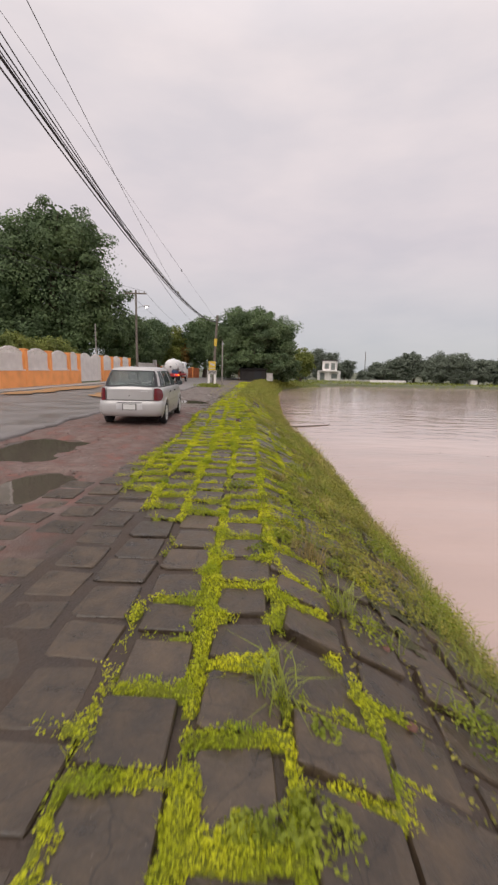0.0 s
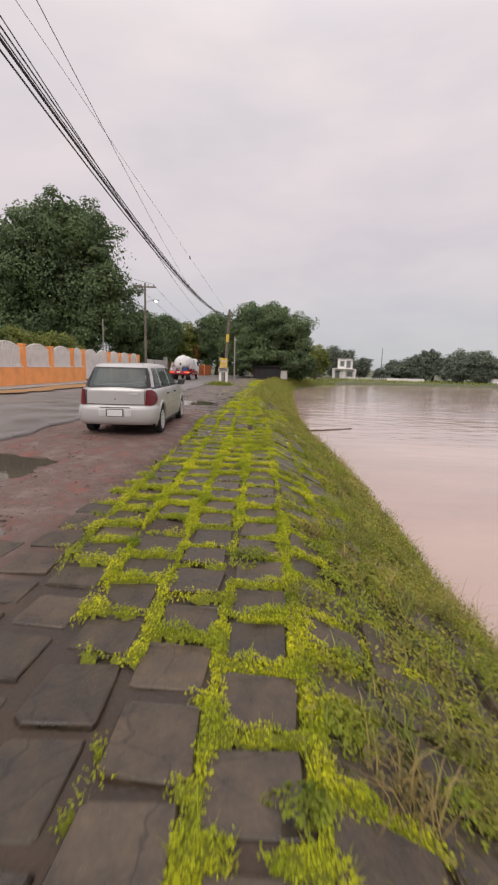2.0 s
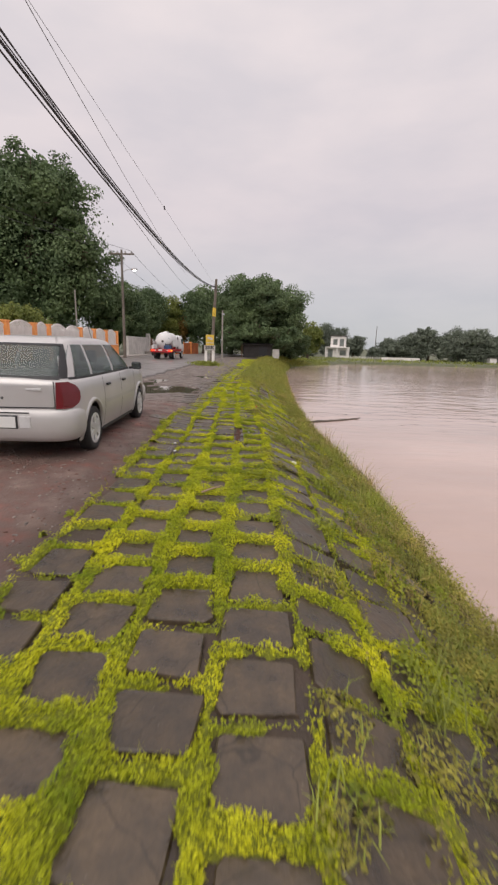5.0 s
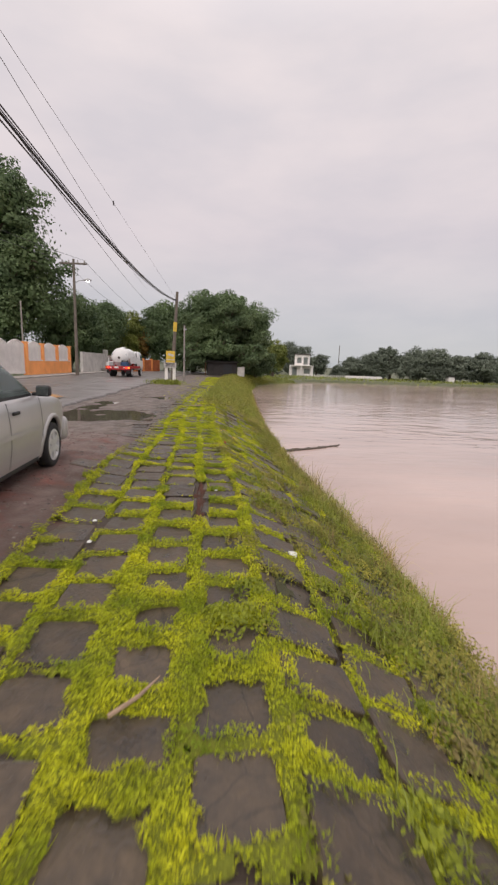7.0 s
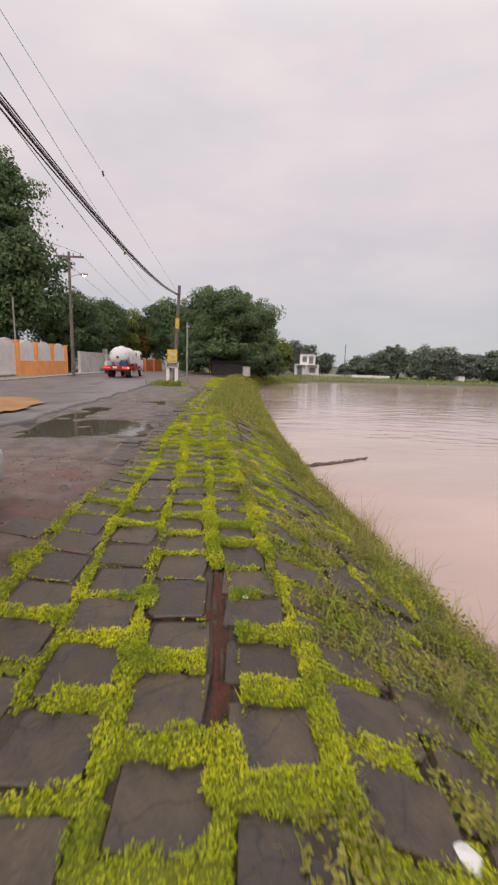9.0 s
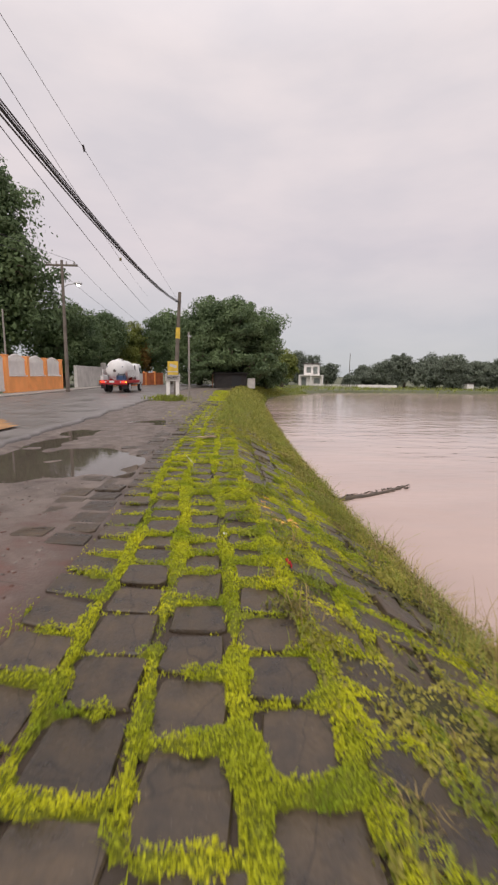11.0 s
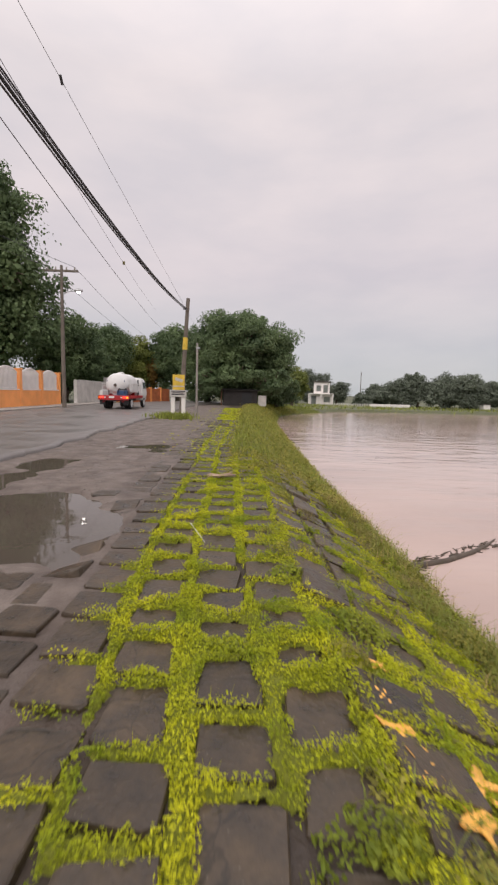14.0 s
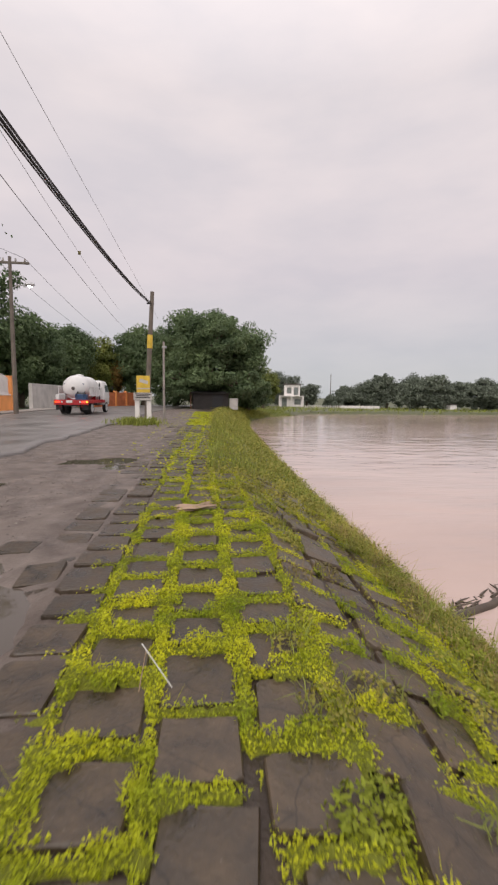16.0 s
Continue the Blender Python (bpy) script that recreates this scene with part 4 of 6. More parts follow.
        grassy["drygrass" if rng.uniform() < 0.65 else "grass"].append((roots, np.full(m, high * rng.uniform(1.2, 1.9))))
    for kind, label in (("clump", "clumps of broad-leaved green weeds on the slope"), ("weed", "olive green weed mounds covering the slope"), ("brown_weed", "withered brownish weeds near the water's edge")):
        p, size, face = (np.concatenate(c) for c in zip(*leafy[kind]))
        v, f = leaf_cloud(rng, p, size * 0.55, size, 0.3, face)
        tagged(new("weed_clumps", mesh_of("weed_clumps", v, f, M[kind])), label, "weeds", kind="stuff")
    for kind, label in (("grass", "green grass blades standing among the slope weeds"), ("drygrass", "dry straw-coloured grass among the slope weeds")):
        p, high = (np.concatenate(c) for c in zip(*grassy[kind]))
        v, f = blades(rng, p, high, 0.0055, 0.8)
        tagged(new("clump_grass", mesh_of("clump_grass", v, f, M[kind])), label, "grass", kind="stuff")


def leafy_clump(x, y, r, seed):
    """One low rosette of broad leaves over a paving joint."""
    rng = np.random.default_rng(seed)
    n = int(13000 * r * r) + 80
    a, q = rng.uniform(0, 6.28, n), rng.uniform(0, 1, n) ** 0.5
    q = q * (1 + 0.3 * np.sin(3 * a + seed) + 0.15 * np.sin(7 * a))
    dome = np.clip(1 - q ** 2, 0, 1) ** 0.6
    gx, gy = x + np.cos(a) * q * r, y + np.sin(a) * q * r * 0.75
    p = np.stack([gx - x, gy - y, ground_z(gx, gy) - float(ground_z(x, y)) + 0.02 + 0.5 * r * dome * rng.uniform(0.4, 1.05, n)], 1)
    face = np.stack([np.cos(a) * q, np.sin(a) * q, 0.6 + dome], 1)
    v, f = leaf_cloud(rng, p, 0.0125, 0.025, 0.3, face / np.linalg.norm(face, axis=1, keepdims=True))
    ob = new("weed_clump", mesh_of("weed_clump", v, f, M["clump"]))
    ob.location = (x, y, float(ground_z(x, y)))
    return tagged(ob, "low clump of broad-leaved green weeds between paving stones", "weeds", kind="stuff")


def tuft(x, y, n, h, width, mat, label, seed, spread=0.05):
    rng = np.random.default_rng(seed)
    roots = np.stack([rng.normal(0, spread, n), rng.normal(0, spread, n), np.zeros(n)], 1)
    v, f = blades(rng, roots, h, width, 0.95)
    ob = new("grass_tuft", mesh_of("grass_tuft", v, f, M[mat]))
    ob.location = (x, y, float(ground_z(x, y)))
    return tagged(ob, label, "grass", "grass tufts on the slope")


grow_moss()
grow_bank()
grow_clumps()
for i, (x, y, r) in enumerate(((1.08, 3.86, 0.17), (0.88, 3.84, 0.10), (1.16, 4.25, 0.10), (0.69, 7.42, 0.17), (0.96, 8.05, 0.09), (1.21, 7.87, 0.16), (1.30, 7.42, 0.14), (1.14, 6.1, 0.16), (0.95, 5.75, 0.12), (0.77, 11.96, 0.14), (0.68, 11.66, 0.20), (1.14, 13.9, 0.15),
                               (0.35, 17.34, 0.14), (0.40, 16.95, 0.10), (0.33, 18.95, 0.15), (0.66, 18.5, 0.20), (-0.03, 18.15, 0.12))):
    leafy_clump(x, y, r, 400 + i)
for i, (x, y, n, h, mat) in enumerate(((0.98, 4.35, 45, 0.24, "grass"), (1.45, 5.35, 55, 0.30, "grass"), (1.30, 5.9, 40, 0.24, "drygrass"), (1.35, 6.2, 50, 0.2, "grass"), (1.75, 7.4, 60, 0.24, "grass"), (1.5, 9.2, 60, 0.22, "grass"),
                                       (2.5, 14.1, 30, 0.45, "drygrass"), (2.55, 17.2, 40, 0.5, "drygrass"), (2.4, 17.8, 40, 0.4, "drygrass"), (0.62, 18.9, 40, 0.16, "grass"), (0.55, 16.6, 60, 0.12, "grass"))):
    tuft(x, y, n, h * 0.85, 0.007, mat, "tuft of long green grass between slope stones" if mat == "grass" else "tuft of dry brown grass on the slope", 300 + i)


# ---- more materials ----
M["silver"] = material("silver_car_paint", (0.54, 0.525, 0.515), 0.28, 0.4, spread=0.06, scale=2, fine=300, bump=0)
M["silver_plastic"] = material("silver_bumper_plastic", (0.52, 0.505, 0.495), 0.4, 0.3, spread=0.06, scale=2, fine=100, bump=0)
M["rubber"] = material("tyre_rubber", (0.022, 0.021, 0.021), 0.8, spread=0.3, scale=20, fine=80)
M["dark"] = material("black_trim", (0.018, 0.018, 0.02), 0.5, spread=0.1, bump=0)
M["alloy"] = material("wheel_cover", (0.66, 0.66, 0.66), 0.4, 0.3, spread=0.12, scale=12, fine=60, bump=0)
M["red_lens"] = material("red_lamp_lens", (0.15, 0.008, 0.014), 0.25, spread=0.1, bump=0)
M["amber_lens"] = material("amber_lamp_lens", (0.85, 0.25, 0.02), 0.15, spread=0.1, bump=0)
M["plate"] = material("plate_white", (0.72, 0.72, 0.70), 0.5, spread=0.08, bump=0)
M["red_paint"] = material("red_truck_paint", (0.42, 0.025, 0.03), 0.4, spread=0.2, scale=3, fine=30, bump=0.05)
M["blue_paint"] = material("blue_metal_paint", (0.035, 0.075, 0.17), 0.4, spread=0.2, scale=3, fine=30, bump=0.05)
M["tank"] = material("white_tank_paint", (0.74, 0.73, 0.72), 0.38, spread=0.1, scale=1.5, fine=20, bump=0.05)
M["yellow"] = material("yellow_sign_paint", (0.72, 0.50, 0.06), 0.6, spread=0.2, scale=5, fine=30, bump=0.1)
M["yellow_sheet"] = material("yellow_plastic", (0.85, 0.46, 0.09), 0.45, spread=0.25, scale=9, fine=60, bump=0.2)
M["brown_gate"] = material("brown_wood", (0.16, 0.08, 0.045), 0.8, spread=0.3, scale=4, fine=40)
M["brick"] = material("broken_brick", (0.13, 0.062, 0.046), 0.8, spread=0.35, scale=8, fine=60, island=0.2)
M["pebble"] = material("grey_pebble", (0.20, 0.17, 0.15), 0.65, spread=0.35, scale=10, fine=70, island=0.35)
M["driftwood"] = material("wet_driftwood", (0.095, 0.07, 0.05), 0.6, spread=0.35, scale=6, fine=50, bump=0.5)
M["sand"] = material("orange_sand", (0.36, 0.20, 0.085), 0.85, spread=0.25, scale=1.5, fine=50, bump=0.4)
M["redcloth"] = material("red_plastic", (0.55, 0.02, 0.04), 0.5, spread=0.15, bump=0)
M["cardboard"] = material("pale_wood_board", (0.36, 0.25, 0.17), 0.8, spread=0.25, scale=8, fine=50)
M["interior"] = material("grey_car_seat", (0.11, 0.11, 0.12), 0.8, spread=0.2, bump=0.1)
# near-black holds the tree's shade for the shack; also the billboard's mark
M["shade"] = material("shaded_sheet_and_dark_mark", (0.035, 0.03, 0.028), 0.8, spread=0.3, scale=2, fine=20)
M["red_soil"] = material("red_brick_dust", (0.078, 0.028, 0.017), 0.8, spread=0.6, scale=14, fine=60, bump=1.0, depth=0.02, other=(0.045, 0.03, 0.02), spec=0.25)
M["corrugated"] = material("rusty_grey_sheet", (0.12, 0.10, 0.09), 0.7, 0.2, spread=0.35, scale=2, fine=20)


def glass_material(name, tint, clear):
    m = bpy.data.materials.new(name)
    m.use_nodes = True
    n, l = m.node_tree.nodes, m.node_tree.links
    b = n["Principled BSDF"]
    b.inputs["Base Color"].default_value = (*tint, 1)
    b.inputs["Roughness"].default_value, b.inputs["IOR"].default_value = 0.03, 1.5
    t = n.new("ShaderNodeBsdfTransparent")
    t.inputs["Color"].default_value = (0.80, 0.86, 0.85, 1)
    mix = n.new("ShaderNodeMixShader")
    mix.inputs[0].default_value = clear
    l.new(b.outputs[0], mix.inputs[1])
    l.new(t.outputs[0], mix.inputs[2])
    l.new(mix.outputs[0], n["Material Output"].inputs["Surface"])
    return m


def glow_material(name, colour, strength):
    m = bpy.data.materials.new(name)
    m.use_nodes = True
    b = m.node_tree.nodes["Principled BSDF"]
    b.inputs["Base Color"].default_value = (*colour, 1)
    b.inputs["Emission Color"].default_value = (*colour, 1)
    b.inputs["Emission Strength"].default_value = strength
    return m


M["car_glass"] = glass_material("car_window_glass", (0.15, 0.17, 0.17), 0.62)
M["lamp_on"] = glow_material("lit_street_lamp", (1.0, 0.93, 0.86), 14)
M["tail_on"] = glow_material("lit_tail_lamp", (1.0, 0.05, 0.03), 1.6)
M["turn_on"] = glow_material("lit_turn_lamp", (1.0, 0.35, 0.03), 2.0)


# ---- car ----
def lathe(profile, sides):
    """A body turned about the x axis from (x, radius) pairs."""
    bm = bmesh.new()
    rings = [[bm.verts.new((x, r * math.cos(2 * math.pi * k / sides), r * math.sin(2 * math.pi * k / sides))) for k in range(sides)] for x, r in profile]
    for a, b in zip(rings, rings[1:]):
        for k in range(sides):
            bm.faces.new((a[k], a[(k + 1) % sides], b[(k + 1) % sides], b[k]))
    bm.faces.new(rings[0][::-1])
    bm.faces.new(rings[-1])
    bmesh.ops.recalc_face_normals(bm, faces=bm.faces)
    return bm


def wheel(parent, x, y, r, side, wide=0.17, spokes=6, cover="alloy"):
    """Tyre and rim under one wheel; side is +1 where the outside faces +x."""
    hub = new("wheel")
    hub.empty_display_size = 0.1
    hub.parent = parent
    hub.location = (x, y, r)
    h = wide / 2
    part("tyre", lathe([(-h, r * 0.62), (-h, r * 0.9), (-h * 0.8, r * 0.985), (-h * 0.3, r), (h * 0.3, r), (h * 0.8, r * 0.985), (h, r * 0.9), (h * 0.96, r * 0.64), (h * 0.5, r * 0.62)], 28), M["rubber"], hub, smooth=True)
    bm = lathe([(side * h * 0.2, r * 0.70), (side * h * 0.98, r * 0.70), (side * h * 1.02, r * 0.60), (side * h * 0.7, r * 0.57)], 24)
    for k in range(spokes):
        a = 2 * math.pi * k / spokes
        box(0.02, r * 0.24, r * 0.5, side * h * 0.86, 0, 0, 0.0, bm, Matrix.Rotation(a, 4, "X") @ Matrix.Translation((0, 0, r * 0.33)))
        for v in bm.verts[-8:]:
            v.co.z -= r * 0.25
    hubcap = lathe([(side * h * 0.6, r * 0.2), (side * h * 0.85, r * 0.17), (side * h * 0.9, r * 0.08)], 16)
    tmp = bpy.data.meshes.new("hub")
    hubcap.to_mesh(tmp)
    hubcap.free()
    bm.from_mesh(tmp)
    bpy.data.meshes.remove(tmp)
    part("rim", bm, M[cover], hub, "silver wheel cover")
    part("brake_drum", lathe([(side * h * 0.1, r * 0.60), (side * h * 0.45, r * 0.60)], 20), M["dark"], hub)
    return hub


def car_half(y, z):
    """Half width of the lower body."""
    w = np.interp(z, [0.16, 0.24, 0.46, 0.62, 0.80, 0.95], [0.72, 0.765, 0.805, 0.81, 0.795, 0.765])
    nose = max(0.0, (y - 1.2) / 0.85)
    tail = max(0.0, (-y - 1.55) / 0.47)
    return w * (1 - 0.16 * nose ** 2.2 - 0.15 * tail ** 2.4)


def car_top(y):
    return float(np.interp(y, [-2.02, -1.9, 0.9, 1.1, 1.7, 1.95, 2.06], [0.92, 0.935, 0.935, 0.93, 0.83, 0.74, 0.62]))


def tail_y(u):
    """How far the tailgate bows out, u from -1 to 1 across it."""
    return -2.02 - 0.055 * (1 - u * u)


def bumper_shell():
    """A rounded bumper wrapped round the rear corners."""
    bm = bmesh.new()
    rows = []
    for k in range(41):
        a = math.pi * (k / 40 - 0.5)
        sx, cy = math.copysign(abs(math.sin(a)) ** 0.42, math.sin(a)), abs(math.cos(a)) ** 0.42
        row = []
        for z, inset in ((0.235, 0.10), (0.25, 0.05), (0.30, 0.018), (0.38, 0.0), (0.52, 0.0), (0.585, 0.012), (0.615, 0.035), (0.625, 0.09)):
            row.append(bm.verts.new(((0.812 - inset) * sx, -1.66 - (0.455 - inset) * cy, z)))
        rows.append(row)
    for u, v in zip(rows, rows[1:]):
        for j in range(len(u) - 1):
            bm.faces.new((u[j], v[j], v[j + 1], u[j + 1]))
    bmesh.ops.recalc_face_normals(bm, faces=bm.faces)
    return bm


def car_shell():
    bm = bmesh.new()
    ys = np.concatenate([np.linspace(-2.02, -1.8, 5), np.linspace(-1.75, 1.75, 71), np.linspace(1.8, 2.06, 6)])
    zs = np.concatenate([[0.17], np.linspace(0.21, 0.93, 16)])
    grid = {}
    for s in (-1, 1):
        for i, y in enumerate(ys):
            for j, z in enumerate(zs):
                zz = 0.17 + (z - 0.17) * (car_top(y) - 0.17) / (0.93 - 0.17)
                yy = y
                for yc in (-1.33, 1.25):
                    d = math.hypot(y - yc, zz - 0.29)
                    if 0.25 < d < 0.36:
                        yy, zz = yc + (y - yc) * 0.36 / d, 0.29 + (zz - 0.29) * 0.36 / d
                edge = 0.012 if j == len(zs) - 1 else 0
                if abs(y) > 1.6:
                    zz = max(zz, 0.17 + 0.15 * min(1, (abs(y) - 1.6) / 0.3))
                grid[s, i, j] = bm.verts.new((s * (float(car_half(yy, zz)) - edge), yy, zz))
        for i in range(len(ys) - 1):
            for j in range(len(zs) - 1):
                q = [grid[s, i, j], grid[s, i + 1, j], grid[s, i + 1, j + 1], grid[s, i, j + 1]]
                if any(math.hypot(v.co.y - yc, v.co.z - 0.29) < 0.345 for v in q for yc in (-1.33, 1.25)):
                    continue
                bm.faces.new(q)
    last = len(zs) - 1
    n = 8
    tops = []
    for i, y in enumerate(ys):
        a, b = grid[-1, i, last], grid[1, i, last]
        row = [a] + [bm.verts.new((a.co.x + (b.co.x - a.co.x) * k / n, y, a.co.z + 0.035 * math.sin(math.pi * k / n))) for k in range(1, n)] + [b]
        tops.append(row)
    for u, v in zip(tops, tops[1:]):
        for k in range(n):
            bm.faces.new((u[k], u[k + 1], v[k + 1], v[k]))
    i = len(ys) - 1
    bm.faces.new([grid[-1, i, j] for j in range(last + 1)] + tops[i][1:-1] + [grid[1, i, j] for j in range(last, -1, -1)])
    ends = []
    for j in range(last):
        a, b = grid[-1, 0, j], grid[1, 0, j]
        ends.append([a] + [bm.verts.new((a.co.x + (b.co.x - a.co.x) * k / n, tail_y(2 * k / n - 1), a.co.z)) for k in range(1, n)] + [b])
    for k in range(1, n):
        tops[0][k].co.y = tail_y(2 * k / n - 1)
    ends.append(tops[0])
    for u, v in zip(ends, ends[1:]):
        for k in range(n):
            bm.faces.new((u[k], u[k + 1], v[k + 1], v[k]))
    floor = [grid[-1, 0, 0], grid[1, 0, 0], grid[1, len(ys) - 1, 0], grid[-1, len(ys) - 1, 0]]
    bm.faces.new(floor)
    loose = [v for v in bm.verts if not v.link_faces]
    bmesh.ops.delete(bm, geom=loose, context="VERTS")
    bmesh.ops.recalc_face_normals(bm, faces=bm.faces)
    return bm


def cabin(z):
    """Half width, rear and front of the glasshouse at height z."""
    w = float(np.interp(z, [0.92, 1.05, 1.30, 1.385, 1.42, 1.435], [0.752, 0.732, 0.635, 0.585, 0.50, 0.35]))
    back = float(np.interp(z, [0.92, 1.32, 1.385, 1.42, 1.435], [-1.98, -1.70, -1.63, -1.47, -1.1]))
    front = float(np.interp(z, [0.92, 1.32, 1.385, 1.42, 1.435], [1.12, 0.40, 0.26, 0.0, -0.25]))
    return w, back, front


def cabin_x(y, z):
    w, back, front = cabin(z)
    c, l = (back + front) / 2, (front - back) / 2
    return w * max(0.0, 1 - abs((y - c) / l) ** 7) ** (1 / 7)


def cabin_end(x, z, s):
    w, back, front = cabin(z)
    c, l = (back + front) / 2, (front - back) / 2
    return c + s * l * max(0.0, 1 - abs(x / w) ** 7) ** (1 / 7)


WINDOWS = (("rear_quarter_window", -1.70, -1.24, -1.50, -1.22), ("rear_door_window", -1.16, -0.30, -1.14, -0.34), ("front_door_window", -0.20, 0.92, -0.26, 0.28))
Z0, Z1 = 0.965, 1.335


def in_opening(x, y, z):
    """Whether a place on the glasshouse lies in a window opening."""
    if not Z0 < z < Z1:
        return False
    v = (z - Z0) / (Z1 - Z0)
    w, back, front = cabin(z)
    if y < back + 0.10 or y > front - 0.10:
        return abs(x) < 0.66 - 0.07 * v
    return any(b0 * (1 - v) + t0 * v < y < b1 * (1 - v) + t1 * v for _, b0, b1, t0, t1 in WINDOWS)


def cabin_shell():
    bm = bmesh.new()
    rings = []
    for z in (0.92, 0.965, 1.04, 1.12, 1.20, 1.28, 1.335, 1.36, 1.385, 1.41, 1.42, 1.43, 1.437):
        w, back, front = cabin(z)
        c, l = (back + front) / 2, (front - back) / 2
        us, vs = np.linspace(-0.97, 0.97, 90), np.linspace(-0.94, 0.94, 24)
        p = [(cabin_x(c + l * u, z), c + l * u) for u in us] + [(w * u, cabin_end(w * u, z, 1)) for u in vs[::-1]]
        p += [(-cabin_x(c + l * u, z), c + l * u) for u in us[::-1]] + [(w * u, cabin_end(w * u, z, -1)) for u in vs]
        rings.append([bm.verts.new((x, y, z)) for x, y in p])
    n = len(rings[0])
    for u, v in zip(rings, rings[1:]):
        for k in range(n):
            q = (u[k], u[(k + 1) % n], v[(k + 1) % n], v[k])
            c = sum((a.co for a in q), Vector()) / 4
            if not in_opening(c.x, c.y, c.z):
                bm.faces.new(q)
    bm.faces.new(rings[-1])
    bmesh.ops.recalc_face_normals(bm, faces=bm.faces)
    return bm


def patch(fn, n, m, out):
    """A thin pane over a surface: fn(u, v) gives a place, out the way it stands proud."""
    bm = bmesh.new()
    layers = []
    for lift in (0.006, 0.001):
        g = [[bm.verts.new(Vector(fn(i / n, j / m)) + Vector(out) * lift) for j in range(m + 1)] for i in range(n + 1)]
        for i in range(n):
            for j in range(m):
                q = (g[i][j], g[i + 1][j], g[i + 1][j + 1], g[i][j + 1])
                bm.faces.new(q if lift > 0.003 else q[::-1])
        layers.append(g)
    bmesh.ops.recalc_face_normals(bm, faces=bm.faces)
    return bm


def arch_liner(s, yc):
    """The upper half of a wheel well: a hood over the wheel with an inner wall."""
    bm = bmesh.new()
    rows = []
    for k in range(17):
        a = math.pi * k / 16
        y, z = yc + 0.343 * math.cos(a), 0.30 + 0.335 * math.sin(a)
        rows.append([bm.verts.new((s * x, y, z)) for x in (0.77, 0.53)] + [bm.verts.new((s * 0.53, y, 0.29))])
    for u, v in zip(rows, rows[1:]):
        for k in range(2):
            if (u[k].co - u[k + 1].co).length > 0.02 or (v[k].co - v[k + 1].co).length > 0.02:
                bm.faces.new((u[k], u[k + 1], v[k + 1], v[k]))
    bmesh.ops.recalc_face_normals(bm, faces=bm.faces)
    return bm


def build_car(at):
    car = thing("car", "silver hatchback-wagon car parked on the dirt shoulder", "car", at=at)
    body = part("body", car_shell(), M["silver"], car, "silver painted body", smooth=False)
    for p in body.data.polygons:
        p.use_smooth = len(p.vertices) == 4
    roof = part("roof", cabin_shell(), M["silver"], car, "silver roof and pillars", smooth=True)
    z0, z1 = 0.965, 1.335
    for s in (-1, 1):
        for name, b0, b1, t0, t1 in WINDOWS:
            def side(u, v, b0=b0, b1=b1, t0=t0, t1=t1, s=s):
                z = z0 + (z1 - z0) * v
                y = (b0 + (b1 - b0) * u) * (1 - v) + (t0 + (t1 - t0) * u) * v
                return s * cabin_x(y, z), y, z
            part(name, patch(side, 8, 5, (s, 0, 0.3)), M["car_glass"], car, "tinted side window")
        def belt(u, v, s=s):
            y = -1.82 + 2.78 * u
            return s * cabin_x(y, 0.935 + 0.03 * v), y, 0.935 + 0.03 * v
        part("window_trim", patch(belt, 20, 1, (s, 0, 0.3)), M["dark"], car, "black window trim")
        def strip(u, v, s=s):
            y, z = -0.80 + 1.62 * u, 0.555 + 0.045 * v
            return s * (float(car_half(y, z)) + 0.006), y, z
        part("side_moulding", patch(strip, 16, 1, (s, 0, 0)), M["silver_plastic"], car, "silver door moulding strip")
        for y in (-0.86, 0.02, 0.88):
            def seam(u, v, y=y, s=s):
                yy, z = y + 0.012 * u, 0.25 + 0.66 * v
                return s * (float(car_half(yy, z)) - 0.003), yy, z
            part("door_seam", patch(seam, 1, 8, (s, 0, 0)), M["dark"], body, "dark gap beside the door")
        for y in (-0.66, 0.18):
            part("door_handle", box(0.03, 0.15, 0.035, s * (float(car_half(y, 0.8)) + 0.012), y, 0.785, 0.01), M["dark"], car, "dark door handle")
        mir = part("wing_mirror", box(0.17, 0.09, 0.125, s * 0.87, 0.80, 0.93, 0.03), M["dark"], car, "dark wing mirror")
        part("mirror_glass", box(0.13, 0.008, 0.095, s * 0.872, 0.751, 0.945), M["car_glass"], mir, "mirror glass")
        part("mirror_arm", box(0.08, 0.05, 0.04, s * 0.77, 0.82, 0.935, 0.01), M["dark"], mir, "black mirror arm")
        def lamp(u, v, s=s):
            z = 0.625 + 0.30 * v
            wrap = u * (1 - 0.35 * abs(2 * v - 1) ** 3)
            corner = float(car_half(-2.02, z)) + 0.006
            inner = 0.60 + 0.015 * v
            if wrap < 0.45:
                return s * (inner + (corner - inner) * wrap / 0.45), tail_y(0.87 + 0.13 * wrap / 0.45) - 0.012 + 0.006 * (wrap / 0.45) ** 2, z
            y = -2.022 + 0.26 * (wrap - 0.45) / 0.55
            return s * (float(car_half(y, z)) + 0.010), y, z
        part("tail_lamp", patch(lamp, 18, 8, (s * 0.6, -0.8, 0)), M["red_lens"], car, "dark red tail lamp")
        for yc in (-1.33, 1.25):
            bm = bmesh.new()
            n = 20
            rows = []
            for k in range(n + 1):
                a = math.pi * (-0.08 + 1.16 * k / n)
                pts = []
                for r, o in ((0.345, -0.02), (0.35, 0.018), (0.385, 0.018), (0.40, -0.004)):
                    y, z = yc + r * math.cos(a), 0.29 + r * math.sin(a)
                    pts.append(bm.verts.new((s * (float(car_half(y, max(z, 0.18))) + o), y, z)))
                rows.append(pts)
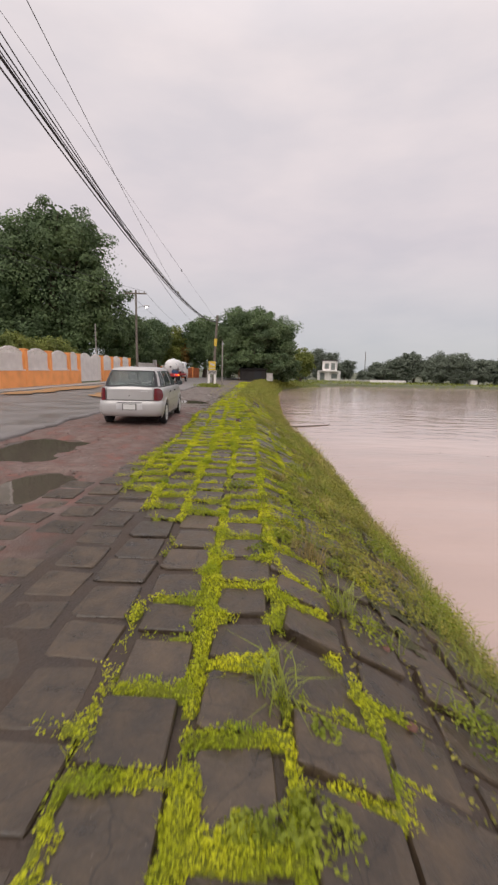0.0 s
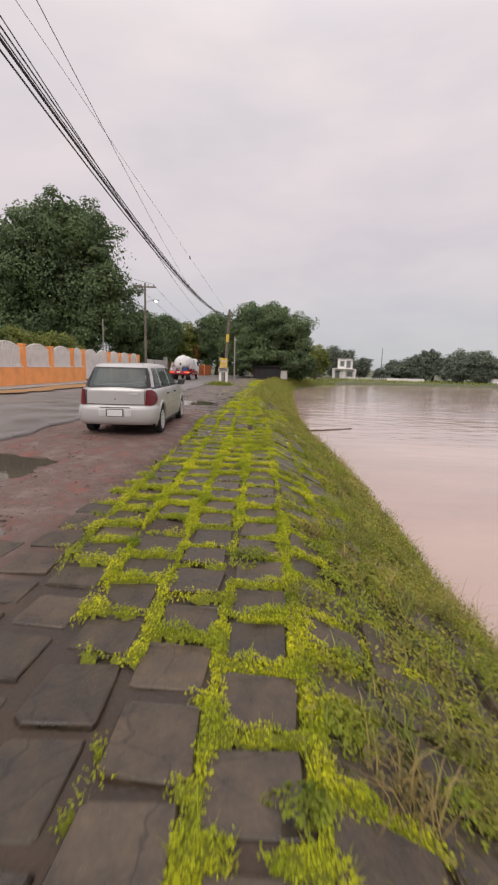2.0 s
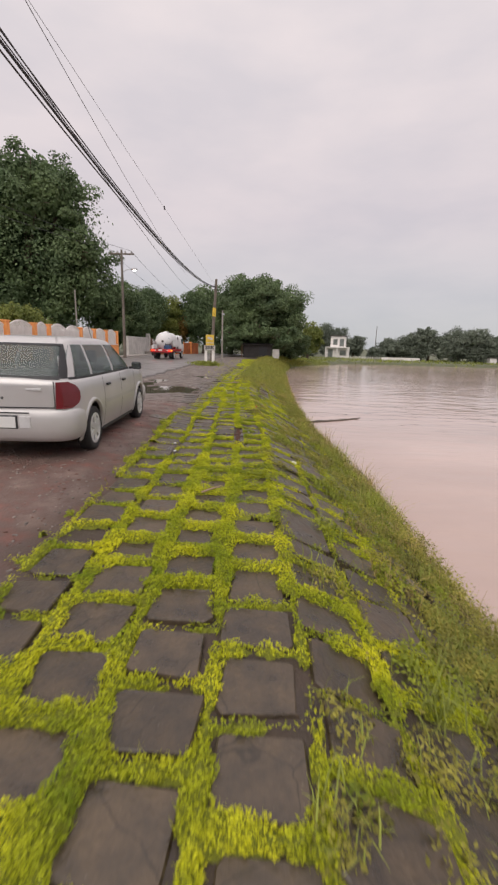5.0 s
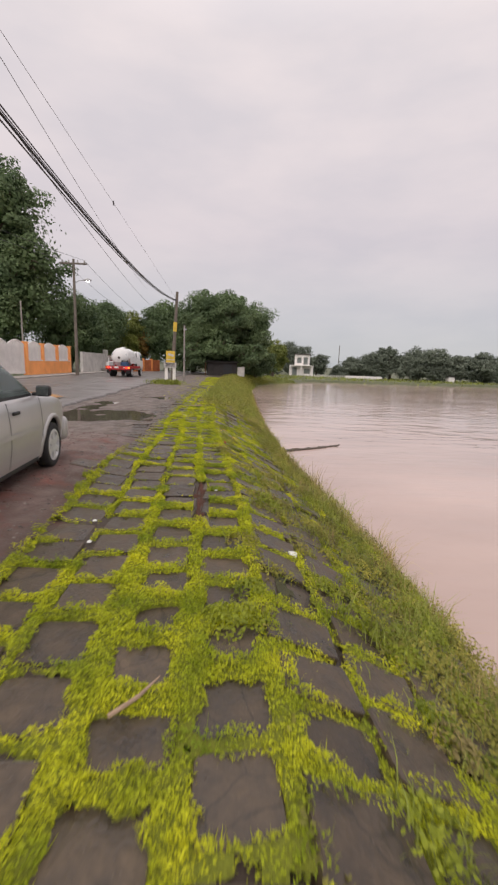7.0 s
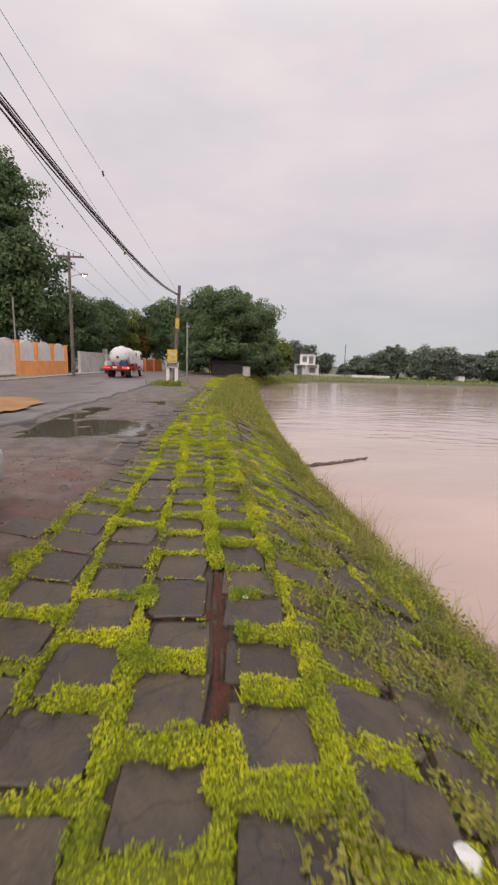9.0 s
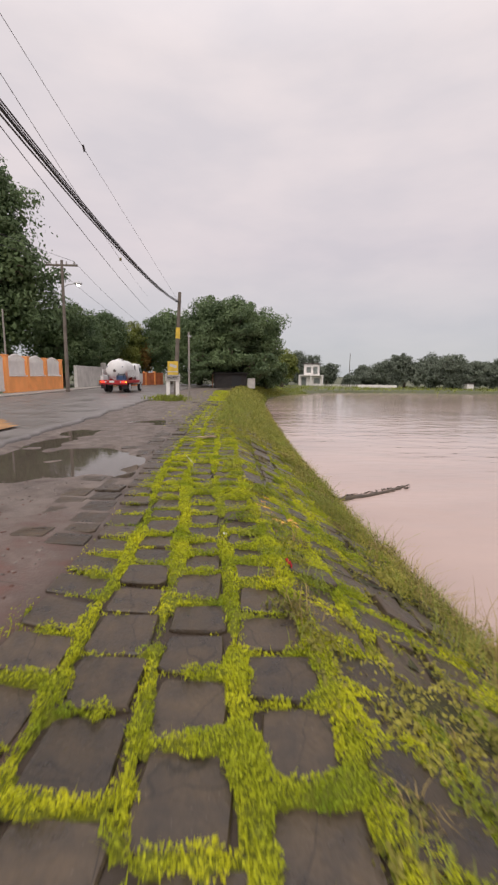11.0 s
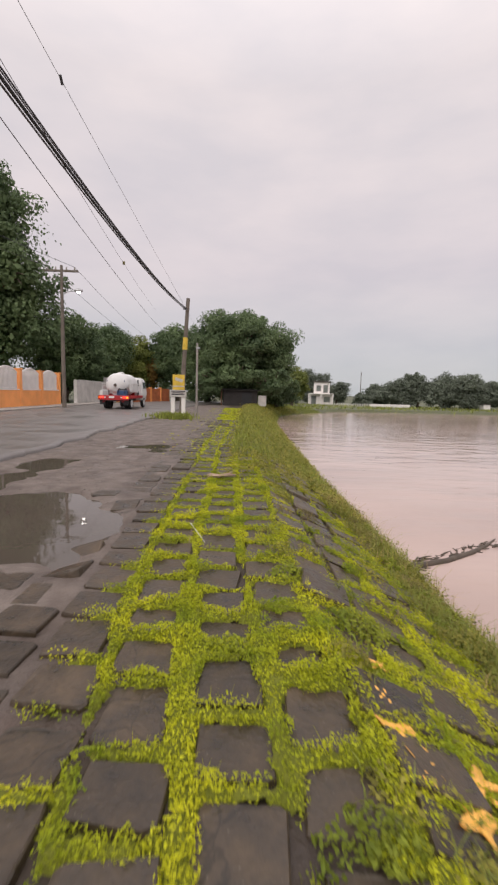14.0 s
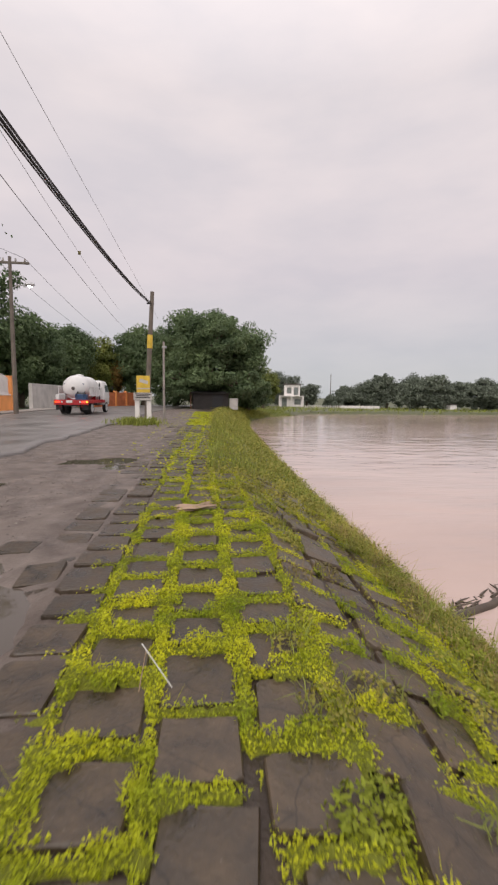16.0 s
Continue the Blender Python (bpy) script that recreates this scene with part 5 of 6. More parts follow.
            for u, v in zip(rows, rows[1:]):
                for k in range(3):
                    bm.faces.new((u[k], u[k + 1], v[k + 1], v[k]))
            bmesh.ops.recalc_face_normals(bm, faces=bm.faces)
            part("wheel_arch", bm, M["silver_plastic"], car, "silver wheel arch trim", smooth=True)
            part("wheel_well", arch_liner(s, yc), M["dark"], car, "dark wheel well")
            wheel(car, s * 0.725, yc, 0.285, s)
        part("sill", box(0.05, 1.72, 0.06, s * 0.73, 0, 0.165, 0.015), M["dark"], car, "dark sill under the doors")
    def rear_glass(u, v):
        z = 0.97 + 0.355 * v
        x = (u * 2 - 1) * (0.66 - 0.07 * v)
        return x, cabin_end(x, z, -1), z
    part("rear_window", patch(rear_glass, 12, 6, (0, -1, 0.4)), M["car_glass"], car, "tinted rear window")
    for s in (-1, 1):
        def post(u, v, s=s):
            z = 0.955 + 0.385 * v
            x = s * ((0.60 - 0.07 * v) * (1 - u) + 0.90 * cabin(z)[0] * u)
            return x, cabin_end(x, z, -1) - 0.004, z
        part("rear_window_surround", patch(post, 6, 6, (0, -1, 0.3)), M["dark"], car, "black glass border")
    for z, dz in ((0.945, 0.035), (1.318, 0.024)):
        def rail(u, v, z=z, dz=dz):
            zz = z + dz * v
            x = (u * 2 - 1) * (0.60 - 0.07 * (zz - 0.955) / 0.385)
            return x, cabin_end(x, zz, -1) - 0.004, zz
        part("rear_window_surround", patch(rail, 12, 1, (0, -1, 0.3)), M["dark"], car, "black glass border")
    def screen(u, v):
        z = 0.97 + 0.36 * v
        x = (u * 2 - 1) * (0.66 - 0.08 * v)
        return x, cabin_end(x, z, 1), z
    part("windscreen", patch(screen, 12, 6, (0, 1, 0.5)), M["car_glass"], car, "windscreen")
    bumper = part("rear_bumper", bumper_shell(), M["silver_plastic"], car, "silver plastic rear bumper", smooth=True)
    part("bumper_groove", box(0.62, 0.014, 0.012, 0, -2.108, 0.575), M["dark"], bumper, "dark groove")
    part("number_plate_recess", box(0.35, 0.02, 0.15, 0, -2.112, 0.402, 0.004), M["dark"], bumper, "dark plate recess")
    part("number_plate", box(0.31, 0.014, 0.125, 0, -2.124, 0.412, 0.004), M["plate"], bumper, "white number plate")
    for s in (-1, 1):
        part("bumper_reflector", box(0.13, 0.02, 0.13, s * 0.26, -2.112, 0.41, 0.004), M["alloy"], bumper, "pale panel beside the plate")
    def gap(u, v):
        x = (2 * u - 1) * 0.60
        return x, tail_y(x / 0.69) - 0.002, 0.63 + 0.012 * v
    part("tailgate_seam", patch(gap, 16, 1, (0, -1, 0)), M["dark"], car, "dark tailgate gap")
    for s in (-1, 1):
        def slit(u, v, s=s):
            x = s * (0.585 + 0.008 * u)
            return x, tail_y(x / 0.69) - 0.002, 0.63 + 0.30 * v
        part("tailgate_seam", patch(slit, 1, 4, (0, -1, 0)), M["dark"], car, "dark tailgate gap")
    part("tailgate_lock", lathe([(0, 0.014), (0.012, 0.012)], 12), M["dark"], car, "dark tailgate lock").matrix_basis = pose(0, -2.073, 0.74, 0, 0, -90)
    part("tailgate_badge", box(0.17, 0.03, 0.022, 0.36, -2.056, 0.83, 0.002), M["alloy"], car, "chrome bar")
    part("front_bumper", box(1.5, 0.2, 0.34, 0, 1.99, 0.22, 0.07), M["silver_plastic"], car, "silver front bumper", smooth=True)
    for s in (-1, 1):
        part("headlamp", box(0.34, 0.14, 0.15, s * 0.50, 1.96, 0.58, 0.03), M["plate"], car, "clear headlamp")
        seat = part("front_seat", box(0.46, 0.14, 0.62, s * 0.36, -0.15, 0.42, 0.05), M["interior"], car, "grey front seat")
        part("headrest", box(0.26, 0.09, 0.18, s * 0.36, -0.2, 1.07, 0.04), M["interior"], seat, "grey headrest")
    part("rear_seat", box(1.2, 0.15, 0.5, 0, -1.0, 0.45, 0.05), M["interior"], car, "grey rear seat")
    part("underbody", box(1.0, 2.7, 0.08, 0, -0.05, 0.24), M["dark"], car, "dark underbody")
    part("aerial", tube([(0.3, 0.2, 1.41), (0.3, -0.05, 1.72)], 0.004, 5), M["dark"], car, "thin roof aerial")
    return car


car = build_car(pose(-1.89, 13.39, 0.055, 0, 0, 2.7))
car.scale = (1 / UNIT, 1 / UNIT, 1.045 / UNIT)


# ---- gas lorry ----
def build_truck(at):
    t = thing("tank_truck", "small white gas tank truck with a red bed on the road", "truck", at=at)
    part("chassis", box(0.9, 5.0, 0.16, 0, 2.5, 0.5), M["dark"], t, "dark chassis")
    bed = part("bed", box(2.0, 3.3, 0.20, 0, 1.65, 0.68, 0.02), M["red_paint"], t, "red steel bed")
    part("rear_panel", box(2.0, 0.06, 0.28, 0, -0.03, 0.58, 0.01), M["red_paint"], bed, "red rear panel")
    for s in (-1, 1):
        part("tail_lamp", box(0.24, 0.03, 0.11, s * 0.74, -0.07, 0.70, 0.01), M["tail_on"], bed, "lit red tail lamp")
        part("side_marker", box(0.12, 0.03, 0.10, s * 0.92, -0.07, 0.70, 0.01), M["turn_on"] if s > 0 else M["amber_lens"], bed, "amber turn lamp")
        part("clear_lamp", box(0.10, 0.03, 0.09, s * 0.53, -0.07, 0.71, 0.01), M["plate"], bed, "clear reversing lamp")
        part("mud_flap", box(0.36, 0.02, 0.3, s * 0.76, 0.1, 0.28), M["dark"], t, "black mud flap")
        part("low_lamp", box(0.14, 0.03, 0.08, s * 0.62, -0.06, 0.44, 0.01), M["red_lens"], bed, "red low lamp")
    part("number_plate", box(0.34, 0.02, 0.14, -0.1, -0.075, 0.70, 0.004), M["plate"], bed, "white number plate")
    r, zc = 0.74, 1.60
    prof = [(0.28, 0.02), (0.30, 0.25 * r), (0.36, 0.55 * r), (0.46, 0.8 * r), (0.60, 0.95 * r), (0.76, r), (2.9, r), (3.05, 0.95 * r), (3.18, 0.78 * r), (3.28, 0.4 * r), (3.30, 0.02)]
    tank = part("tank", lathe(prof, 40), M["tank"], t, "white gas tank", smooth=True)
    tank.matrix_basis = pose(0, 0, zc, 0, 0, 90)
    man = part("manhole", lathe([(0, 0.24), (0.05, 0.24), (0.09, 0.2), (0.12, 0.02)], 20), M["tank"], t, "white dome on the tank", smooth=True)
    man.matrix_basis = pose(0, 1.5, zc + r - 0.02, 0, -90, 0)
    gauge = part("gauge", lathe([(0, 0.10), (0.05, 0.10), (0.06, 0.07)], 16), M["corrugated"], t, "round grey gauge")
    gauge.matrix_basis = pose(0.02, 0.31, zc - 0.05, 0, 0, -90)
    for s in (-1, 1):
        part("tank_marking", box(0.34, 0.012, 0.10, s * 0.42, 0.43, zc + 0.16, 0.0, None, Matrix.Rotation(s * 0.25, 4, "Z")), M["blue_paint"], t, "blue painted bar")
    for y in (0.9, 2.6):
        part("tank_cradle", box(1.2, 0.14, 0.26, 0, y, 0.86, 0.02), M["red_paint"], t, "red tank cradle")
    reel = part("hose_reel", lathe([(-0.22, 0.22), (-0.2, 0.24), (-0.19, 0.17), (0.19, 0.17), (0.2, 0.24), (0.22, 0.22)], 20), M["dark"], t, "black hose reel")
    reel.location = (0.52, 0.2, 1.14)
    part("reel_box", box(0.62, 0.4, 0.34, 0.52, 0.22, 0.87, 0.02), M["blue_paint"], t, "blue metal box")
    part("pump_box", box(0.36, 0.3, 0.36, -0.55, 0.2, 0.88, 0.03), M["metal"], t, "grey pump housing")
    part("meter", box(0.2, 0.16, 0.3, -0.82, 0.12, 0.88, 0.02), M["plate"], t, "white meter")
    part("pump_pipe", tube([(-0.35, 0.2, 0.95), (-0.2, 0.1, 1.05), (-0.05, 0.15, 0.95), (0.15, 0.2, 0.92)], 0.04), M["metal"], t, "grey pump pipe")
    for s in (-1, 1):
        rack = part("side_ladder", box(0.04, 2.6, 0.05, s * 0.93, 1.75, 1.62, 0.01), M["tank"], t, "white ladder rail")
        part("lower_rail", box(0.04, 2.6, 0.05, s * 0.93, 1.75, 1.10, 0.01), M["tank"], rack, "white ladder rail")
        for k in range(8):
            part("rung", box(0.03, 0.035, 0.5, s * 0.93, 0.55 + 0.34 * k, 1.13), M["tank"], rack)
        part("side_plate", box(0.015, 2.5, 0.36, s * 0.905, 1.75, 1.18, 0.0), M["tank"], rack, "white side sheet")
    bm = bmesh.new()
    for z, w, y0, y1 in ((0.55, 0.84, 3.45, 5.05), (1.05, 0.87, 3.45, 5.1), (1.35, 0.86, 3.45, 5.05), (1.95, 0.78, 3.47, 4.75), (2.10, 0.70, 3.52, 4.62), (2.15, 0.5, 3.7, 4.4)):
        p = 2 / 7
        for k in range(32):
            a = 2 * math.pi * k / 32
            cs, sn = math.cos(a), math.sin(a)
            bm.verts.new((w * math.copysign(abs(cs) ** p, cs), (y0 + y1) / 2 + (y1 - y0) / 2 * math.copysign(abs(sn) ** p, sn), z))
    bm.verts.ensure_lookup_table()
    for i in range(5):
        for k in range(32):
            a, b = i * 32 + k, i * 32 + (k + 1) % 32
            bm.faces.new([bm.verts[j] for j in (a, b, b + 32, a + 32)])
    bm.faces.new([bm.verts[j] for j in range(160, 192)])
    bm.faces.new([bm.verts[j] for j in range(31, -1, -1)])
    bmesh.ops.recalc_face_normals(bm, faces=bm.faces)
    cab = part("cab", bm, M["tank"], t, "white cab", smooth=True)
    part("rear_cab_window", box(1.1, 0.02, 0.42, 0, 3.445, 1.45, 0.01), M["car_glass"], cab, "dark rear cab window")
    for s in (-1, 1):
        part("side_window", box(0.02, 0.72, 0.46, s * 0.845, 4.25, 1.38, 0.005, None, Matrix.Rotation(-s * 0.13, 4, "Y")), M["car_glass"], cab, "dark cab side window")
        m = part("wing_mirror", box(0.05, 0.14, 0.28, s * 1.08, 4.85, 1.5, 0.02), M["dark"], cab, "black wing mirror")
        part("mirror_arm", tube([(s * 0.85, 4.9, 1.7), (s * 1.08, 4.88, 1.68)], 0.014, 6), M["dark"], m, "black mirror arm")
        wheel(t, s * 0.80, 0.95, 0.37, s, 0.22, 8)
        wheel(t, s * 0.56, 0.95, 0.37, s, 0.2, 8)
        wheel(t, s * 0.76, 4.15, 0.36, s, 0.2, 8)
        part("mudguard", box(0.5, 0.9, 0.04, s * 0.72, 0.95, 0.80, 0.01), M["red_paint"], t, "red mudguard")
    part("exhaust_stack", tube([(0.62, 3.4, 0.7), (0.62, 3.4, 2.0)], 0.04), M["dark"], t, "dark exhaust stack")
    return t


truck = build_truck(pose(-6.8, 39.9, 0.075, 0, 0, -3))
truck.scale = (1.02 / UNIT,) * 3


# ---- fence and walls beside the road ----
FX = -11.8


def pillar(parent, y, h=1.98):
    p = part("pillar", box(0.26, 0.26, h, FX, y, 0.1, 0.015), M["orange"], parent, "orange pillar")
    part("pillar_cap", box(0.34, 0.34, 0.07, FX, y, 0.1 + h, 0.02), M["orange"], p, "orange pillar cap")


def fence_panel(y0, y1, gate=False):
    """White slats with an arched top between two pillars; a gate has no wall under it."""
    base = 0.18 if gate else 1.02
    f = thing("gate" if gate else "fence_panel", "white slatted metal gate with scalloped top" if gate else "white slatted fence panel on an orange wall", "gate" if gate else "fence", "" if gate else "fence panels along the road")
    if not gate:
        part("low_wall", box(0.22, y1 - y0, 0.90, FX, (y0 + y1) / 2, 0.08, 0.01), M["orange"], f, "orange painted low wall")
        part("coping", box(0.28, y1 - y0 - 0.36, 0.055, FX, (y0 + y1) / 2, 0.982, 0.01), M["white"], f, "white coping")
    arches = 2 if gate else 1
    span = (y1 - y0 - 0.40) / arches
    for a in range(arches):
        s0 = y0 + 0.20 + a * span
        n = max(6, int(span / 0.115))
        for k in range(n):
            u = (k + 0.5) / n
            top = 1.93 + 0.30 * math.sin(math.pi * u) ** 0.8
            part("slat", box(0.025, span / n * 0.55, top - base, FX, s0 + span * u, base), M["white"], f)
        pts = [(FX + 0.02, s0 + span * i / 14, 1.90 + 0.30 * math.sin(math.pi * i / 14) ** 0.8) for i in range(15)]
        part("arch_rail", tube(pts, 0.028, 6), M["white"], f, "white arched rail")
        part("rail", box(0.04, span, 0.05, FX + 0.02, s0 + span / 2, base + 0.06), M["white"], f, "white rail")
    part("backing_sheet", box(0.012, y1 - y0 - 0.42, 1.90 - base, FX - 0.03, (y0 + y1) / 2, base), M["white"], f, "pale sheet behind the slats")
    return f


posts = thing("fence_pillars", "row of orange painted fence pillars", "pillar")
PY = [23.2, 25.85, 28.6, 31.2, 32.8, 37.3, 39.7, 42.2, 44.7]
for y in PY:
    pillar(posts, y)
for a, b in zip(PY, PY[1:]):
    fence_panel(a, b, gate=b - a > 4)
w = thing("roadside_wall", "pale weathered wall with a faded red painted patch", "wall")
part("wall_face", box(0.24, 10.0, 2.0, FX, 17.9, 0.08, 0.02), M["offwhite"], w)
part("painted_patch", box(0.012, 4.2, 1.05, FX + 0.128, 20.6, 0.98), M["red_paint"], w, "faded red painted patch")
bb = thing("billboard", "blank weathered billboard with a white frame on a post", "billboard", at=pose(-13.55, 25.0, 0))
part("post", tube([(0.3, 0, -0.1), (0.3, 0, 4.4)], [0.09, 0.08], 10), M["concrete"], bb, "grey steel post")
sheet_part = part("panel", box(2.6, 0.08, 2.1, -0.35, 0, 4.3, 0.01), M["offwhite"], bb, "weathered pale panel")
for x, z, sx, sz in ((-0.35, 4.24, 2.8, 0.1), (-0.35, 6.36, 2.8, 0.1), (-1.7, 4.34, 0.1, 2.02), (1.0, 4.34, 0.1, 2.02)):
    part("frame_bar", box(sx, 0.12, sz, x, 0, z, 0.01), M["white"], bb, "white frame bar")
part("faded_mark", box(0.45, 0.006, 0.08, 0.45, -0.045, 4.72), M["shade"], sheet_part, "dark faded mark")
sw = box(1.35, 75, 0.22, -11.15, 15, -0.12, 0.015)
tagged(part("sidewalk", sw, M["concrete"]), "worn concrete sidewalk with a low kerb", "sidewalk", kind="structure")
sandy = sheet(np.linspace(-10.4, -7.4, 20), np.linspace(19, 30.5, 40), lambda x, y: 0.080 + 0.03 * np.sin(np.pi * np.clip((x + 10.6) / 7, 0, 1)) + 0 * y, "sand_patch", M["sand"], keep=lambda x, y: ((x + 9.3) / (0.9 + 0.3 * np.sin(y))) ** 2 + ((y - 25) / 5) ** 2 + 0.4 * waves(2 * x, 2 * y) < 1)
tagged(sandy, "orange sand spread over the asphalt", "sand", "sand on the road")
sandy = sheet(np.linspace(-7.2, -3.9, 24), np.linspace(18.5, 25.5, 40), lambda x, y: 0.078 + 0.03 * np.sin(np.pi * np.clip((x + 10.6) / 7, 0, 1)) + 0 * y, "sand_patch", M["sand"], keep=lambda x, y: ((x + 5.3) / 1.1) ** 2 + ((y - 22) / 2.4) ** 2 + 0.4 * waves(2 * x, 2 * y) < 0.9)
tagged(sandy, "orange sand spread over the asphalt", "sand", "sand on the road")

w = thing("white_wall", "weathered white plastered wall beside the road", "wall")
part("wall_face", box(0.25, 7.0, 1.75, FX, 51.2, 0.05, 0.02), M["offwhite"], w)
part("wall_pier", box(0.4, 0.45, 2.15, FX + 0.1, 54.8, 0.05, 0.02), M["offwhite"], w, "white pier")
part("wall_step", box(0.9, 1.0, 0.35, FX + 0.6, 53.5, 0.0, 0.02), M["concrete"], w, "concrete step")
g = thing("wooden_gate", "brown wooden gate beside the white wall", "gate")
for k in range(7):
    part("plank", box(0.06, 0.28, 1.65 + 0.03 * (k % 3), FX, 55.3 + 0.3 * k, 0.05), M["brown_gate"], g)
w = thing("terracotta_wall", "low terracotta-orange wall at the road bend", "wall")
for k in range(5):
    turn = Matrix.Rotation(math.atan2(-3.9, 6.2), 4, "Z")
    x, y = -11.1 + 0.78 * k, 58.2 + 1.24 * k
    part("wall_section", box(0.25, 1.42, 1.42, x, y, -0.05, 0.02, None, turn), M["brickwall"], w)
    part("wall_pier", box(0.34, 0.2, 1.56, x - 0.36, y - 0.62, -0.05, 0.02, None, turn), M["orange"], w, "orange pier")


# ---- poles, lamp, cables, signs ----
p = thing("utility_pole", "tall wooden utility pole with crossarm and lit lamp", "pole", at=pose(-10.0, 41.2, 0.0))
part("shaft", tube([(0, 0, -0.3), (0, 0, 4), (0.02, 0, 7.95)], [0.125, 0.10, 0.075], 12), M["pole"], p)
arm = part("crossarm", box(1.9, 0.10, 0.11, 0.0, 0, 7.6, 0.01), M["pole"], p)
for x in (-0.75, -0.3, 0.3, 0.75):
    part("insulator", lathe([(0, 0.035), (0.05, 0.05), (0.1, 0.03), (0.16, 0.04)], 10), M["concrete"], arm).matrix_basis = pose(x, 0, 7.71, 0, -90, 0)
lamp = part("lamp_arm", tube([(0, 0, 6.35), (0.35, 0, 6.55), (0.75, 0, 6.6)], 0.03), M["metal"], p, "steel lamp arm")
part("lamp_head", lathe([(-0.05, 0.05), (0.05, 0.1), (0.25, 0.12), (0.42, 0.06)], 14), M["metal"], lamp).matrix_basis = pose(0.75, 0, 6.62, 0, 0, 0)
part("lamp_bowl", lathe([(0.09, 0.05), (0.13, 0.08), (0.25, 0.08), (0.31, 0.05)], 14), M["lamp_on"], lamp, "glowing lamp bowl").matrix_basis = pose(0.75, 0, 6.55, 0, 0, 0)

p = thing("leaning_pole", "slightly leaning wooden pole with a yellow band", "pole", at=pose(-2.62, 36.3, 0.0))
part("shaft", tube([(0, 0, -0.2), (0.12, 0, 2.6), (0.28, 0, 5.35)], [0.12, 0.10, 0.08], 12), M["pole"], p)
part("band", tube([(0.148, 0, 3.05), (0.172, 0, 3.6)], [0.115, 0.11], 12), M["yellow"], p, "yellow painted band")
part("bracket", box(0.3, 0.06, 0.06, 0.2, 0, 4.85, 0.01), M["dark"], p, "dark cable bracket")
p = thing("thin_pole", "thin grey pole behind the sign", "pole", at=pose(-2.1, 38.4, 0))
part("shaft", tube([(0, 0, -0.2), (0, 0, 3.6)], [0.06, 0.05], 10), M["concrete"], p)
part("clamp", box(0.2, 0.1, 0.1, 0.04, 0, 3.3, 0.01), M["metal"], p)
p = thing("thin_pole", "thin grey pole behind the fence", "pole", at=pose(-13.6, 41.0, 0))
part("shaft", tube([(0, 0, -0.2), (0, 0, 5.0)], [0.06, 0.05], 10), M["concrete"], p)
p = thing("utility_pole", "wooden utility pole carrying the cable bundle", "pole", at=pose(-2.6, -1.0, 0))
part("shaft", tube([(0, 0, -0.3), (0, 0, 9.0)], [0.16, 0.11], 12), M["pole"], p)

s = thing("sign", "yellow sign above a lettered white board on posts", "sign", at=pose(-2.62, 35.2, -0.03))
for x in (-0.22, 0.24):
    part("post", box(0.17, 0.17, 0.98, x, 0, 0, 0.015), M["white"], s, "white concrete post")
board = part("board", box(0.72, 0.06, 0.30, 0.02, -0.11, 0.92, 0.01), M["offwhite"], s, "white lettered board")
for z, wd in ((1.15, 0.6), (1.08, 0.5), (1.01, 0.56)):
    part("text_bar", box(wd, 0.006, 0.035, 0.02, -0.145, z), M["dark"], board, "dark text bar")
panel = part("yellow_panel", box(0.52, 0.04, 0.66, 0.03, -0.05, 1.23, 0.01), M["yellow"], s, "yellow advertising panel")
part("panel_mark", box(0.34, 0.006, 0.13, 0.05, -0.074, 1.60, 0.0, None, Matrix.Rotation(0.3, 4, "Y")), M["offwhite"], panel, "pale shape")
part("panel_stripe", box(0.5, 0.006, 0.05, 0.03, -0.074, 1.36), M["offwhite"], panel, "pale stripe")
rg = np.random.default_rng(41)
v, f = blades(rg, np.stack([rg.normal(0, 0.42, 900), rg.normal(0, 0.5, 900), np.zeros(900)], 1), 0.30, 0.03, 0.7)
ob = new("grass_tuft", mesh_of("grass_tuft", v, f, M["grass"]))
ob.location = (-2.75, 34.9, -0.05)
tagged(ob, "clump of grass round the sign posts", "grass")


def cable(name, label, a, b, sag, radius, n=26, group="overhead cables"):
    a, b = Vector(a), Vector(b)
    pts = [a.lerp(b, k / n) + Vector((0, 0, -4 * sag * (k / n) * (1 - k / n))) for k in range(n + 1)]
    return tagged(part(name, tube(pts, radius, 6), M["cable"]), label, "cable", group)


for dx, dz, r in ((0, 0, 0.015), (0.05, 0.06, 0.011), (-0.04, -0.07, 0.013), (0.09, -0.03, 0.009), (-0.08, 0.04, 0.009)):
    cable("cable", "black cable of the sagging overhead bundle", (-2.6 + dx, -1.0, 6.95 + dz * 2.5), (-2.4 + dx * 0.3, 36.3, 4.88 + dz * 0.5), 1.53 + dz * 0.6, r, 30)
cable("cable", "thin high overhead cable with a small knot", (-2.8, -1.0, 6.31), (-2.8, 60, 5.02), 0.01, 0.0042, 60)
cable("cable", "thin overhead cable crossing above the bundle", (-0.98, -1.0, 5.67), (-8.3, 60, 9.13), 0.71, 0.0065, 60)
cable("cable", "thin overhead cable hanging below the bundle", (-1.605, -1.0, 5.74), (-7.4, 60, 7.03), 0.816, 0.009, 60)
for x in (-0.75, 0.75):
    cable("cable", "power line from the crossarm", (-10 + x, 41.2, 7.88), (-16 + x, -6, 7.6), 1.0, 0.01, 30)
    cable("cable", "power line from the crossarm", (-10 + x, 41.2, 7.88), (-11 + x, 80, 7.4), 0.8, 0.01, 30)
cable("cable_tie", "small knot on the high cable", (-2.8, 23.44, 5.83), (-2.8, 23.52, 5.74), 0.0, 0.022, 2)
tagged(part("cable_tag", box(0.12, 0.03, 0.16, -5.64, 37.84, 7.16, 0.01), M["brown_weed"]), "small dark tangle hanging on a thin cable", "tag")


